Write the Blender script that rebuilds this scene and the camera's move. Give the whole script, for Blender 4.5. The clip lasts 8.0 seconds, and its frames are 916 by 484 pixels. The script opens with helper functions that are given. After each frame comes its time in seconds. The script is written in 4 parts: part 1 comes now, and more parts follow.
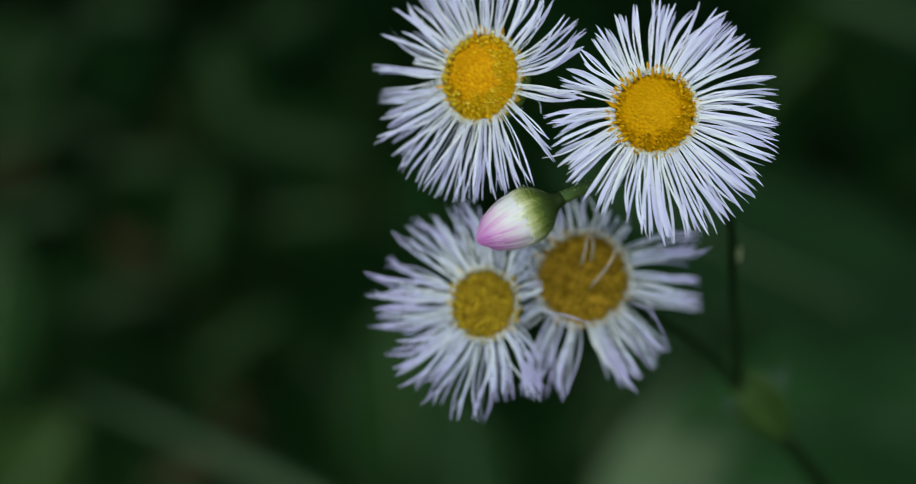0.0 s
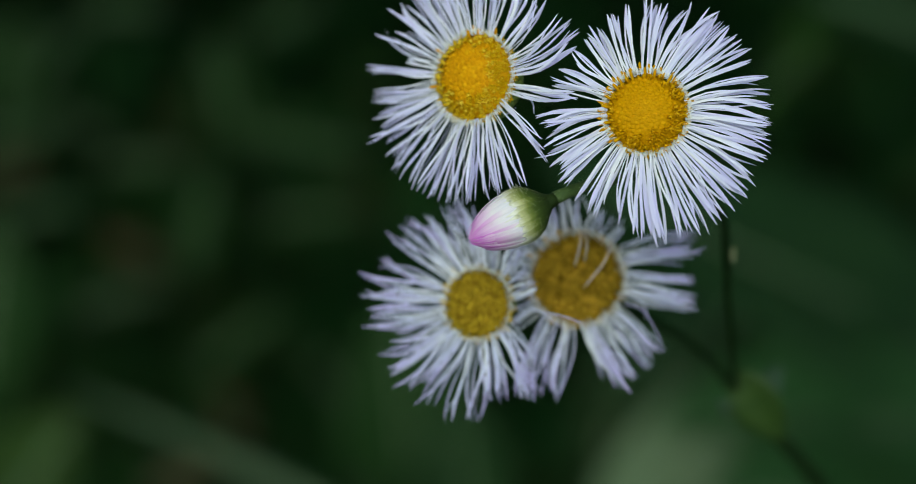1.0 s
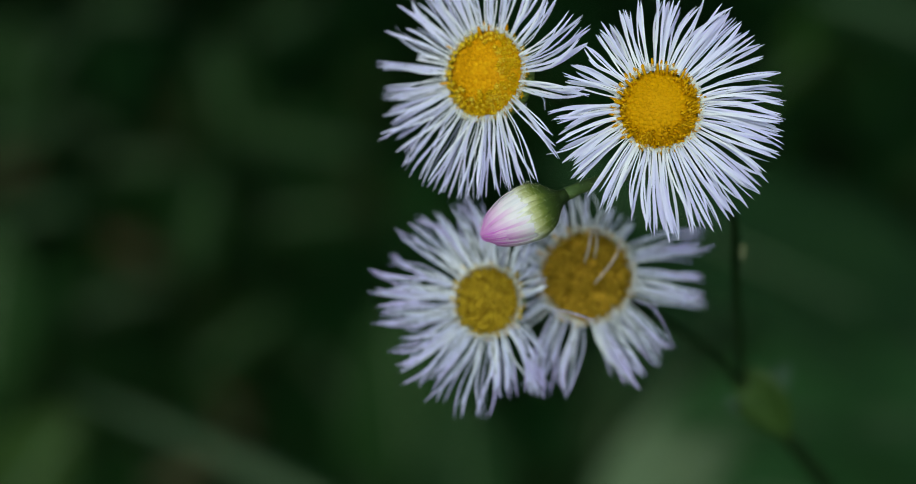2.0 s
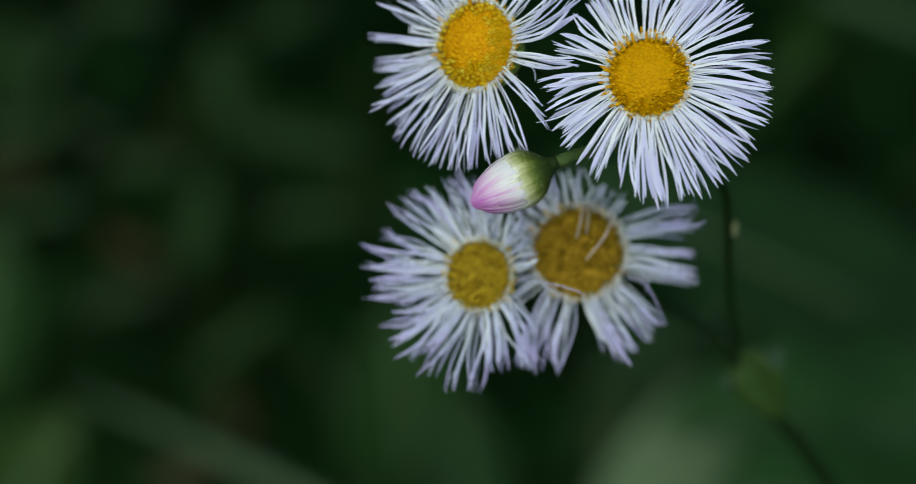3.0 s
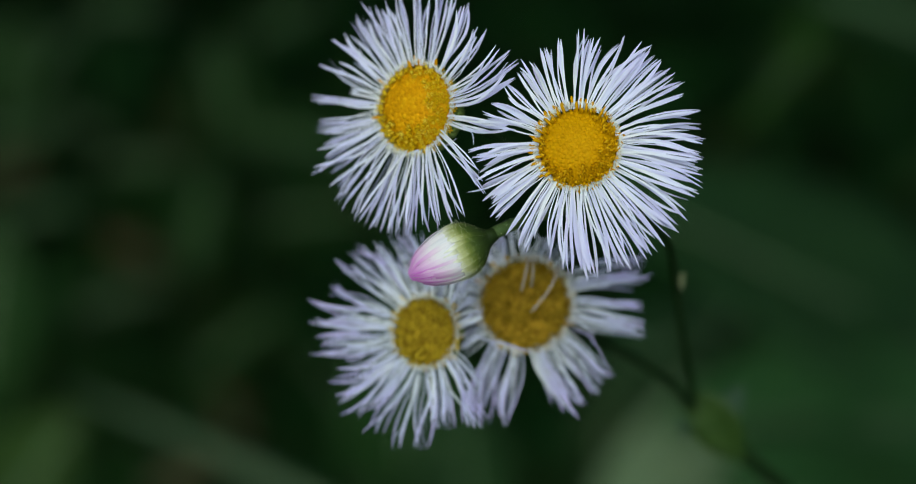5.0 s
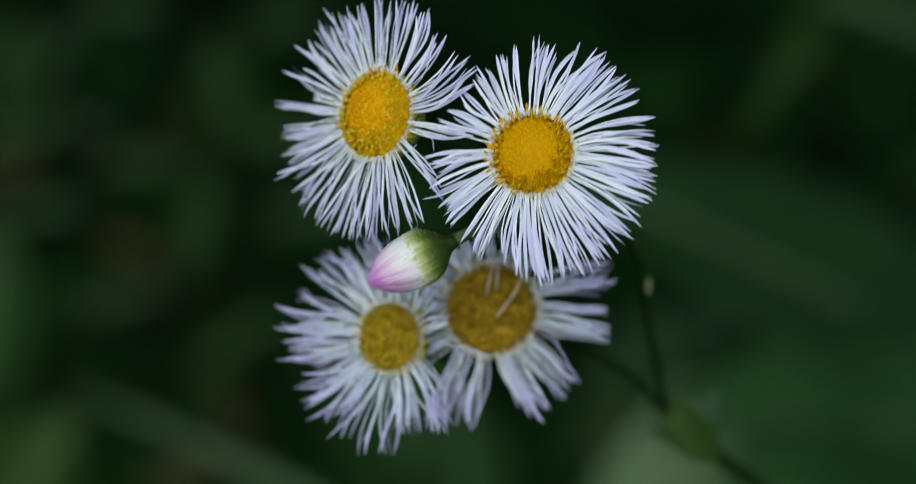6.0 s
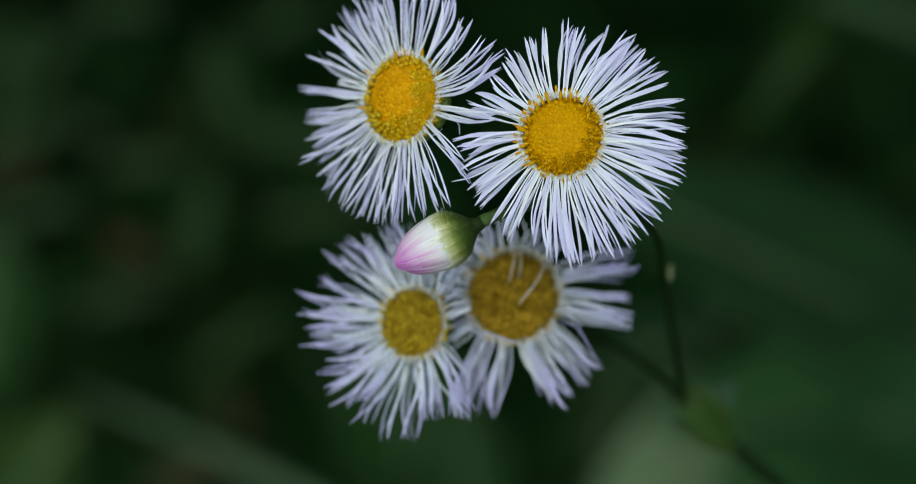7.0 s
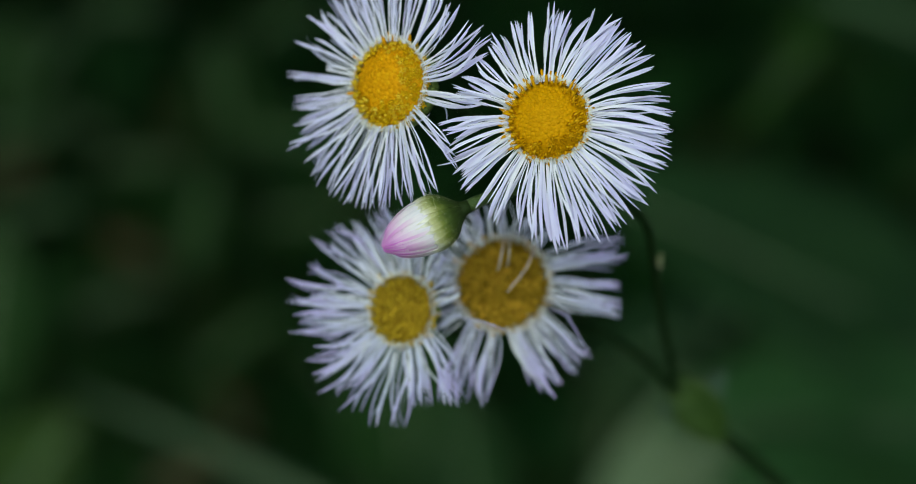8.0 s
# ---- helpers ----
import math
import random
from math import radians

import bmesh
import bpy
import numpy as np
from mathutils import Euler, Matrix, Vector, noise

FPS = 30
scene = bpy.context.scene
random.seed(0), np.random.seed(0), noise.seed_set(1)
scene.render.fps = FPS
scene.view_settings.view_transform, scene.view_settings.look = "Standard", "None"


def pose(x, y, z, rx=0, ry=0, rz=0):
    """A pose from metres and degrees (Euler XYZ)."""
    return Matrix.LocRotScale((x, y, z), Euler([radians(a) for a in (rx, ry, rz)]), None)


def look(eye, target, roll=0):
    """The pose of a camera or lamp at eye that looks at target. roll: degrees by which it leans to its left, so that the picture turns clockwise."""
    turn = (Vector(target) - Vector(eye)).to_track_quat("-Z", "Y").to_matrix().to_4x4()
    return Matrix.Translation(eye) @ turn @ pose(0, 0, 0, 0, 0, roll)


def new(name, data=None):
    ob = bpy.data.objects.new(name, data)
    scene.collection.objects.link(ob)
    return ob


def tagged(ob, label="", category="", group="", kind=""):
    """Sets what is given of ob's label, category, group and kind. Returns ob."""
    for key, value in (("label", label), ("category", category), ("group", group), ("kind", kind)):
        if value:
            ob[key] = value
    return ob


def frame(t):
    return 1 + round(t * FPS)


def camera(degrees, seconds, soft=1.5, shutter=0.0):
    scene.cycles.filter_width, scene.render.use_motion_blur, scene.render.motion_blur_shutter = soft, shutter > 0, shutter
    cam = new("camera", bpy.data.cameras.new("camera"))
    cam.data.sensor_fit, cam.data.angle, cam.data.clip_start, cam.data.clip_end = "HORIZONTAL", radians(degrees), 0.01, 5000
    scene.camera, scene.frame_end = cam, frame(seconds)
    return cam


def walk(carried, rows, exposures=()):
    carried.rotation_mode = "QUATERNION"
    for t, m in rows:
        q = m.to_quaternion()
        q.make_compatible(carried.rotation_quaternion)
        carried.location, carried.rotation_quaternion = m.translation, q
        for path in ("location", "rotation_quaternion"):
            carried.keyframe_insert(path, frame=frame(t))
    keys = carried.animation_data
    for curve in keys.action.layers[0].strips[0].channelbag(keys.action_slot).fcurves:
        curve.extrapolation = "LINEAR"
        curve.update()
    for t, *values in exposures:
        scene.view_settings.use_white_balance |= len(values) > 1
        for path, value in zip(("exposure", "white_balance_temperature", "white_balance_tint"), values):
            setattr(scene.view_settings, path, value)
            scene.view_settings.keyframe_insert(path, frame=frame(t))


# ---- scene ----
# Camera on a tripod, a macro lens close in front of the flowers, tilted down.
FOCUS = 0.228
STAND = pose(0, 0, 0.62, 60, 0, 0)
cam = camera(20.0, 8.0, soft=0.6, shutter=0.45)
cam.data.dof.use_dof = True
cam.data.dof.focus_distance = FOCUS
cam.data.dof.aperture_fstop = 11.5
cam.data.dof.aperture_blades = 9
walk(cam, [(0.0, STAND), (8.0, STAND)], exposures=[(0.0, -0.14, 6130, -12.0), (8.0, -0.14, 6130, -12.0)])

# ---- light: shaded daylight from an overcast sky, brightest from above and behind the camera ----
SUN_HEIGHT, SUN_TURN = 46.0, 190.0
world = bpy.data.worlds.new("sky")
scene.world = world
world.use_nodes = True
wt = world.node_tree
sky = wt.nodes.new("ShaderNodeTexSky")
sky.sky_type = 'NISHITA'
sky.sun_disc = False
sky.sun_elevation = radians(SUN_HEIGHT)
sky.sun_rotation = radians(SUN_TURN)
sky.dust_density = 3.0
wt.links.new(sky.outputs[0], wt.nodes["Background"].inputs[0])
wt.nodes["Background"].inputs[1].default_value = 0.13
sun_data = bpy.data.lights.new("sun", 'SUN')
sun_data.energy, sun_data.angle, sun_data.color = 1.9, radians(36), (1.0, 0.98, 0.95)
sun = new("sun", sun_data)
s_el, s_az = radians(SUN_HEIGHT), radians(SUN_TURN)
sun_dir = Vector((math.sin(s_az) * math.cos(s_el), math.cos(s_az) * math.cos(s_el), math.sin(s_el)))
sun.matrix_world = look(sun_dir * 20, (0, 0, 0))


# ---- materials ----
class Nodes:
    """A small helper round one material's node tree."""

    def __init__(self, name):
        self.mat = bpy.data.materials.new(name)
        self.mat.use_nodes = True
        self.tree = self.mat.node_tree
        self.bsdf = self.tree.nodes["Principled BSDF"]
        self.out = self.tree.nodes["Material Output"]

    def add(self, kind, **values):
        n = self.tree.nodes.new(kind)
        for key, value in values.items():
            n.inputs[key.replace("_", " ")].default_value = value
        return n

    def link(self, a, b):
        self.tree.links.new(a, b)

    def noise(self, scale, detail=4.0, coords="Object"):
        n = self.add("ShaderNodeTexNoise", Scale=scale, Detail=detail)
        self.link(self.add("ShaderNodeTexCoord").outputs[coords], n.inputs["Vector"])
        return n.outputs["Fac"]

    def ramp(self, fac, stops):
        r = self.tree.nodes.new("ShaderNodeValToRGB")
        els = r.color_ramp.elements
        while len(els) < len(stops):
            els.new(0.5)
        for el, (at, colour) in zip(els, stops):
            el.position, el.color = at, (*colour, 1)
        self.link(fac, r.inputs[0])
        return r.outputs[0]

    def mix(self, fac, a, b, blend='MIX'):
        m = self.tree.nodes.new("ShaderNodeMix")
        m.data_type, m.blend_type = 'RGBA', blend
        for socket, value in ((m.inputs[0], fac), (m.inputs[6], a), (m.inputs[7], b)):
            if isinstance(value, (int, float)):
                socket.default_value = value
            elif isinstance(value, tuple):
                socket.default_value = (*value, 1)
            else:
                self.link(value, socket)
        return m.outputs[2]

    def maths(self, op, a, b=0.0):
        m = self.tree.nodes.new("ShaderNodeMath")
        m.operation = op
        for socket, value in ((m.inputs[0], a), (m.inputs[1], b)):
            if isinstance(value, (int, float)):
                socket.default_value = value
            else:
                self.link(value, socket)
        return m.outputs[0]

    def bump(self, height, strength, distance):
        b = self.add("ShaderNodeBump", Strength=strength, Distance=distance)
        self.link(height, b.inputs["Height"])
        self.link(b.outputs[0], self.bsdf.inputs["Normal"])

    def finish(self, colour, rough=0.6, sheer=0.0, sheer_tint=None, specular=0.4):
        self.bsdf.inputs["Roughness"].default_value = rough
        self.bsdf.inputs["Specular IOR Level"].default_value = specular
        if isinstance(colour, tuple):
            self.bsdf.inputs["Base Color"].default_value = (*colour, 1)
        else:
            self.link(colour, self.bsdf.inputs["Base Color"])
        if sheer:
            tr = self.tree.nodes.new("ShaderNodeBsdfTranslucent")
            if sheer_tint:
                self.link(self.mix(1.0, colour, sheer_tint, 'MULTIPLY'), tr.inputs[0])
            elif isinstance(colour, tuple):
                tr.inputs[0].default_value = (*colour, 1)
            else:
                self.link(colour, tr.inputs[0])
            mx = self.tree.nodes.new("ShaderNodeMixShader")
            mx.inputs[0].default_value = sheer
            self.link(self.bsdf.outputs[0], mx.inputs[1])
            self.link(tr.outputs[0], mx.inputs[2])
            self.link(mx.outputs[0], self.out.inputs[0])
        return self.mat


def petal_material(name, tip, pale, reach_m=0.0085, vary=0.75, start=0.3, foot=(0.85, 0.845, 0.90)):
    n = Nodes(name)
    sep = n.tree.nodes.new("ShaderNodeSeparateXYZ")
    n.link(n.add("ShaderNodeTexCoord").outputs["Object"], sep.inputs[0])
    along = n.maths('MULTIPLY', sep.outputs["X"], 1 / reach_m)
    who = n.tree.nodes.new("ShaderNodeObjectInfo").outputs["Random"]
    reach = n.maths('ADD', along, n.maths('MULTIPLY', n.maths('SUBTRACT', who, 0.5), vary))
    base = n.ramp(reach, [(0.0, foot), (start, pale), (0.95, tip)])
    streak = n.add("ShaderNodeTexNoise", Scale=1.0, Detail=3.0)
    stretch = n.tree.nodes.new("ShaderNodeMapping")
    stretch.inputs["Scale"].default_value = (500, 6000, 1500)
    n.link(n.add("ShaderNodeTexCoord").outputs["Object"], stretch.inputs[0])
    n.link(stretch.outputs[0], streak.inputs["Vector"])
    tone = n.ramp(streak.outputs["Fac"], [(0.3, (0.92, 0.92, 0.95)), (0.65, (1, 1, 1))])
    n.bump(streak.outputs["Fac"], 0.25, 0.00003)
    return n.finish(n.mix(1.0, base, tone, 'MULTIPLY'), 0.55, 0.28, specular=0.3)


M_PETAL = petal_material("ray_petal_white_lilac", (0.69, 0.655, 0.92), (0.775, 0.77, 0.935))
M_PETAL_OLD = petal_material("ray_petal_lilac", (0.57, 0.505, 0.82), (0.665, 0.685, 0.855), foot=(0.79, 0.80, 0.86))


def floret_material(name, low, mid, high):
    n = Nodes(name)
    isle = n.tree.nodes.new("ShaderNodeNewGeometry").outputs["Random Per Island"]
    c = n.ramp(isle, [(0.0, low), (0.55, mid), (1.0, high)])
    grain = n.ramp(n.noise(2600, 3), [(0.3, (0.90, 0.89, 0.82)), (0.7, (1, 1, 1))])
    n.bump(n.noise(5000, 2), 0.2, 0.00005)
    return n.finish(n.mix(1.0, c, grain, 'MULTIPLY'), 0.6, 0.12, specular=0.06)


M_FLORET = floret_material("disc_floret_golden", (0.55, 0.278, 0.001), (0.58, 0.300, 0.001), (0.62, 0.33, 0.002))
M_FLORET_OPEN = floret_material("disc_floret_open", (0.58, 0.29, 0.001), (0.68, 0.37, 0.002), (0.82, 0.50, 0.015))
M_FLORET_ORANGE = floret_material("disc_floret_orange", (0.56, 0.26, 0.002), (0.66, 0.32, 0.003), (0.72, 0.39, 0.006))
M_FLORET_PALE = floret_material("disc_floret_olive", (0.62, 0.37, 0.003), (0.72, 0.46, 0.010), (0.82, 0.60, 0.06))
M_FLORET_OLD = floret_material("disc_floret_aged", (0.30, 0.19, 0.012), (0.46, 0.31, 0.022), (0.64, 0.455, 0.035))
M_FLORET_DUSKY = floret_material("disc_floret_dusky", (0.21, 0.125, 0.006), (0.40, 0.255, 0.022), (0.64, 0.39, 0.04))


def bud_bract_material():
    """Green bracts that pale towards their tips; shade is painted into the dark neck end."""
    n = Nodes("bud_bract_green_shaded_base")
    sep = n.tree.nodes.new("ShaderNodeSeparateXYZ")
    n.link(n.add("ShaderNodeTexCoord").outputs["Object"], sep.inputs[0])
    who = n.tree.nodes.new("ShaderNodeObjectInfo").outputs["Random"]
    along = n.maths('ADD', n.maths('MULTIPLY', sep.outputs["Z"], 1 / 0.0044), n.maths('MULTIPLY', who, 0.12))
    # first two greens are lowered for the shaded underside of the cup
    c = n.ramp(along, [(0.05, (0.020, 0.036, 0.006)), (0.34, (0.055, 0.085, 0.012)), (0.50, (0.17, 0.205, 0.04)), (0.66, (0.50, 0.50, 0.24)), (0.82, (0.86, 0.84, 0.76))])
    grain = n.ramp(n.noise(3000, 3), [(0.3, (0.8, 0.8, 0.75)), (0.7, (1, 1, 1))])
    n.bump(n.noise(6000, 2), 0.3, 0.00005)
    return n.finish(n.mix(1.0, c, grain, 'MULTIPLY'), 0.6, 0.15, specular=0.25)


def cover_material():
    """Low leaves of many kinds: each leaf its own green."""
    n = Nodes("ground_cover_leaves")
    isle = n.tree.nodes.new("ShaderNodeNewGeometry").outputs["Random Per Island"]
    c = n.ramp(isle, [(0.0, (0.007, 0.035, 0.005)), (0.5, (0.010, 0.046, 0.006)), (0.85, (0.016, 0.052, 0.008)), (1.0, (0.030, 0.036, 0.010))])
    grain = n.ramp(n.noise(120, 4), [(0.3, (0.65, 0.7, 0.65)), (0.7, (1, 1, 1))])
    n.bump(n.noise(300, 4), 0.4, 0.0006)
    return n.finish(n.mix(1.0, c, grain, 'MULTIPLY'), 0.65, 0.12, specular=0.15)


def mottled(name, a, b, scale, rough=0.6, sheer=0.0, bump=0.0, fine=6.0, tint=None, specular=0.4):
    """A surface of two tones, mottled at two scales."""
    n = Nodes(name)
    big = n.ramp(n.noise(scale, 5), [(0.32, a), (0.68, b)])
    grain = n.ramp(n.noise(scale * fine, 4), [(0.3, (0.7, 0.7, 0.7)), (0.7, (1, 1, 1))])
    c = n.mix(1.0, big, grain, 'MULTIPLY')
    who = n.tree.nodes.new("ShaderNodeObjectInfo").outputs["Random"]
    shade = n.ramp(who, [(0.0, (0.82, 0.86, 0.8)), (1.0, (1, 1, 1))])
    c = n.mix(1.0, c, shade, 'MULTIPLY')
    if bump:
        n.bump(n.noise(scale * fine, 4), 0.5, bump)
    return n.finish(c, rough, sheer, tint, specular)


def hair_material(name, colour, sheer):
    """Fine pale bristles that light shines through."""
    n = Nodes(name)
    isle = n.tree.nodes.new("ShaderNodeNewGeometry").outputs["Random Per Island"]
    tone = n.ramp(isle, [(0.0, tuple(0.88 * c for c in colour)), (1.0, colour)])
    return n.finish(tone, 0.5, sheer, specular=0.2)


M_COVER = cover_material()
M_BUD_BRACT = bud_bract_material()
# stem green darker than the bud stalk's: shade under the heads in the colour
M_STEM = mottled("stem_green_shaded", (0.008, 0.022, 0.005), (0.014, 0.032, 0.007), 900, 0.7, 0.0, 0.00005, specular=0.12)
M_STALK = mottled("stalk_green", (0.07, 0.115, 0.03), (0.11, 0.16, 0.045), 900, 0.6, 0.05, 0.00005)
M_CUP = mottled("involucre_green", (0.14, 0.21, 0.05), (0.22, 0.30, 0.08), 1500, 0.6, 0.1, 0.00006)
M_BRACT = mottled("bract_green", (0.20, 0.28, 0.05), (0.32, 0.40, 0.11), 1200, 0.55, 0.3, 0.00006)
M_HAIR = mottled("pale_hair", (0.70, 0.74, 0.52), (0.82, 0.84, 0.68), 2000, 0.5, 0.5)
M_PAPPUS = hair_material("pappus_cream", (0.96, 0.95, 0.90), 0.2)
M_BUD_PALE = petal_material("bud_petal_pale", (0.74, 0.32, 0.74), (0.88, 0.82, 0.86), 0.0049, 0.34, 0.45)
M_BUD_PINK = petal_material("bud_petal_pink", (0.70, 0.23, 0.72), (0.87, 0.77, 0.86), 0.0045, 0.40, 0.36)
M_NODE_LEAF = mottled("fork_leaf_green", (0.032, 0.072, 0.010), (0.048, 0.092, 0.014), 500, 0.55, 0.25, 0.00006)
M_HAIR_LEAF = mottled("leaf_pale_tip", (0.30, 0.32, 0.16), (0.42, 0.42, 0.26), 900, 0.5, 0.3)
M_BUD_CORE = mottled("bud_core", (0.74, 0.42, 0.74), (0.80, 0.52, 0.78), 900, 0.6, 0.15)
M_STYLE = mottled("withered_style", (0.55, 0.42, 0.34), (0.66, 0.54, 0.46), 1500, 0.6, 0.2)
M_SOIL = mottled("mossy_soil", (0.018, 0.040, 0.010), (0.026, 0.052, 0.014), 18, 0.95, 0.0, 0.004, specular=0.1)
M_LEAF_OLIVE = mottled("leaf_olive_green", (0.038, 0.096, 0.012), (0.052, 0.116, 0.018), 40, 0.6, 0.15, 0.0004, specular=0.15)
# leaf green in two darker copies: deep shade is put into their colour
M_LEAF_DEEP_SHADE = mottled("leaf_green_deep_shade", (0.009, 0.027, 0.004), (0.013, 0.035, 0.006), 40, 0.7, 0.1, 0.0004, specular=0.1)
M_LEAF_SHADED = mottled("leaf_green_shaded", (0.012, 0.036, 0.007), (0.018, 0.046, 0.009), 40, 0.6, 0.1, 0.0004, specular=0.15)
M_LEAF = mottled("leaf_green", (0.014, 0.042, 0.012), (0.022, 0.057, 0.016), 40, 0.6, 0.15, 0.0004, specular=0.2)
M_LEAF_MID = mottled("leaf_mid_green", (0.026, 0.078, 0.020), (0.040, 0.104, 0.030), 40, 0.6, 0.15, 0.0004, specular=0.2)
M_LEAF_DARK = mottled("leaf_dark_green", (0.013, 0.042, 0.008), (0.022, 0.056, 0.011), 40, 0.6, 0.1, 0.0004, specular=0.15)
M_LEAF_PALE = mottled("leaf_grey_green", (0.105, 0.165, 0.082), (0.155, 0.22, 0.115), 50, 0.6, 0.2, 0.0004)
M_LEAF_LIME = mottled("leaf_yellow_green", (0.026, 0.058, 0.009), (0.038, 0.070, 0.013), 40, 0.6, 0.2, 0.0004, specular=0.2)
M_BLADE = mottled("blade_grey_green", (0.055, 0.10, 0.055), (0.08, 0.13, 0.075), 50, 0.5, 0.2, 0.0004)
# the blade's grey-green taken down, its shade carried by the colour
M_BLADE_SHADED = mottled("leaf_grey_shaded", (0.018, 0.036, 0.010), (0.024, 0.044, 0.014), 50, 0.7, 0.1, 0.0004, specular=0.2)
M_DEAD = mottled("dead_leaf_brown", (0.072, 0.027, 0.008), (0.11, 0.044, 0.012), 60, 0.8, 0.1, 0.0005)
M_BARK = mottled("bark", (0.05, 0.04, 0.03), (0.10, 0.085, 0.065), 14, 0.9, 0.0, 0.01)


# ---- building helpers ----
def spot(a, b, w):
    """The place w mm beyond the plane of focus, on the line of sight that meets this plane a mm right of and b mm above the lens axis."""
    k = (FOCUS * 1000 + w) / (FOCUS * 1000)
    return STAND @ Vector((a * k / 1000, b * k / 1000, -(FOCUS + w / 1000)))


class Build:
    """Gathers vertices and faces of one mesh."""

    def __init__(self):
        self.v, self.f = [], []

    def put(self, verts, faces):
        at = len(self.v)
        self.v += [tuple(p) for p in verts]
        self.f += [tuple(at + i for i in q) for q in faces]

    def tube(self, points, radii, sides=8, flat=1.0, up=None):
        """A tube along points; flat below 1 squeezes it into a strap whose broad side faces up."""
        pts = [Vector(p) for p in points]
        rings, n = [], len(pts)
        side = None
        for i, p in enumerate(pts):
            d = (pts[min(i + 1, n - 1)] - pts[max(i - 1, 0)]).normalized()
            if up is not None:
                x = d.cross(Vector(up))
            elif side is None:
                x = d.cross(Vector((0.3, 0.2, 0.9)))
            else:
                x = side - d * side.dot(d)
            x.normalize()
            side = x
            y = x.cross(d)
            rings.append([p + x * (radii[i] * math.cos(2 * math.pi * j / sides)) + y * (radii[i] * flat * math.sin(2 * math.pi * j / sides)) for j in range(sides)])
        verts = [q for r in rings for q in r] + [pts[0], pts[-1]]
        faces = []
        for i in range(n - 1):
            for j in range(sides):
                k = (j + 1) % sides
                faces.append((i * sides + j, i * sides + k, (i + 1) * sides + k, (i + 1) * sides + j))
        a, b = n * sides, n * sides + 1
        for j in range(sides):
            k = (j + 1) % sides
            faces.append((a, k, j))
            faces.append((b, (n - 1) * sides + j, (n - 1) * sides + k))
        self.put(verts, faces)

    def lathe(self, profile, sides=24, m=Matrix.Identity(4), wobble=0.0):
        """A body of revolution round z from (radius, z) pairs."""
        verts, faces = [], []
        for i, (r, z) in enumerate(profile):
            for j in range(sides):
                a = 2 * math.pi * j / sides
                rr = r * (1 + wobble * math.sin(j * 2.7 + i * 1.3))
                verts.append(m @ Vector((rr * math.cos(a), rr * math.sin(a), z)))
        n = len(profile)
        for i in range(n - 1):
            for j in range(sides):
                k = (j + 1) % sides
                faces.append((i * sides + j, i * sides + k, (i + 1) * sides + k, (i + 1) * sides + j))
        verts += [m @ Vector((0, 0, profile[0][1])), m @ Vector((0, 0, profile[-1][1]))]
        a, b = n * sides, n * sides + 1
        for j in range(sides):
            k = (j + 1) % sides
            faces.append((a, k, j))
            faces.append((b, (n - 1) * sides + j, (n - 1) * sides + k))
        self.put(verts, faces)

    def blade(self, length, width, fold=0.2, droop=0.2, thick=0.0004, along=12, across=3, m=Matrix.Identity(4), blunt=0.75, wave=0.0, seed=0.0):
        """A pointed leaf along +x whose upper side faces +z, folded at the midrib, closed underneath."""
        top = []
        for i in range(along + 1):
            s = i / along
            half = 0.5 * width * (math.sin(math.pi * s ** blunt) ** 0.8 if 0 < s < 1 else 0.0)
            for j in range(-across, across + 1):
                y = half * j / across
                z = fold * abs(y) - droop * length * s * s + wave * half * math.sin(7 * s + 2.0 * j + seed)
                top.append(Vector((length * s, y, z)))
        w = 2 * across + 1
        low = [p - Vector((0, 0, thick)) for p in top]
        faces, n = [], len(top)
        for i in range(along):
            for j in range(w - 1):
                a, b, c, d = i * w + j, (i + 1) * w + j, (i + 1) * w + j + 1, i * w + j + 1
                faces.append((a, b, c, d))
                faces.append((n + d, n + c, n + b, n + a))
            for j, flip in ((0, False), (w - 1, True)):
                a, b = i * w + j, (i + 1) * w + j
                faces.append((a, n + a, n + b, b) if not flip else (b, n + b, n + a, a))
        self.put([m @ p for p in top + low], faces)

    def ribbon(self, points, half, side, thin, rise=0.15):
        """A flat strip along points, broad along side, a little raised down its middle, with crisp edges."""
        pts, side = [Vector(p) for p in points], Vector(side)
        n = len(pts)
        left, mid, right, low_l, low_r = [], [], [], [], []
        for i, p in enumerate(pts):
            d = (pts[min(i + 1, n - 1)] - pts[max(i - 1, 0)]).normalized()
            up = side.cross(d).normalized()
            left.append(p - side * half[i])
            mid.append(p + up * half[i] * rise)
            right.append(p + side * half[i])
            low_l.append(left[-1] - up * thin)
            low_r.append(right[-1] - up * thin)
        for rows in ((left, mid, right), (low_r, low_l), (low_l, left), (right, low_r)):
            k = len(rows)
            self.put([rows[j][i] for i in range(n) for j in range(k)],
                     [(i * k + j, i * k + j + 1, (i + 1) * k + j + 1, (i + 1) * k + j) for i in range(n - 1) for j in range(k - 1)])

    def mesh(self, name, material, smooth=True):
        me = bpy.data.meshes.new(name)
        me.from_pydata(self.v, [], self.f)
        me.materials.append(material)
        if smooth:
            me.polygons.foreach_set("use_smooth", [True] * len(me.polygons))
        me.update()
        return me


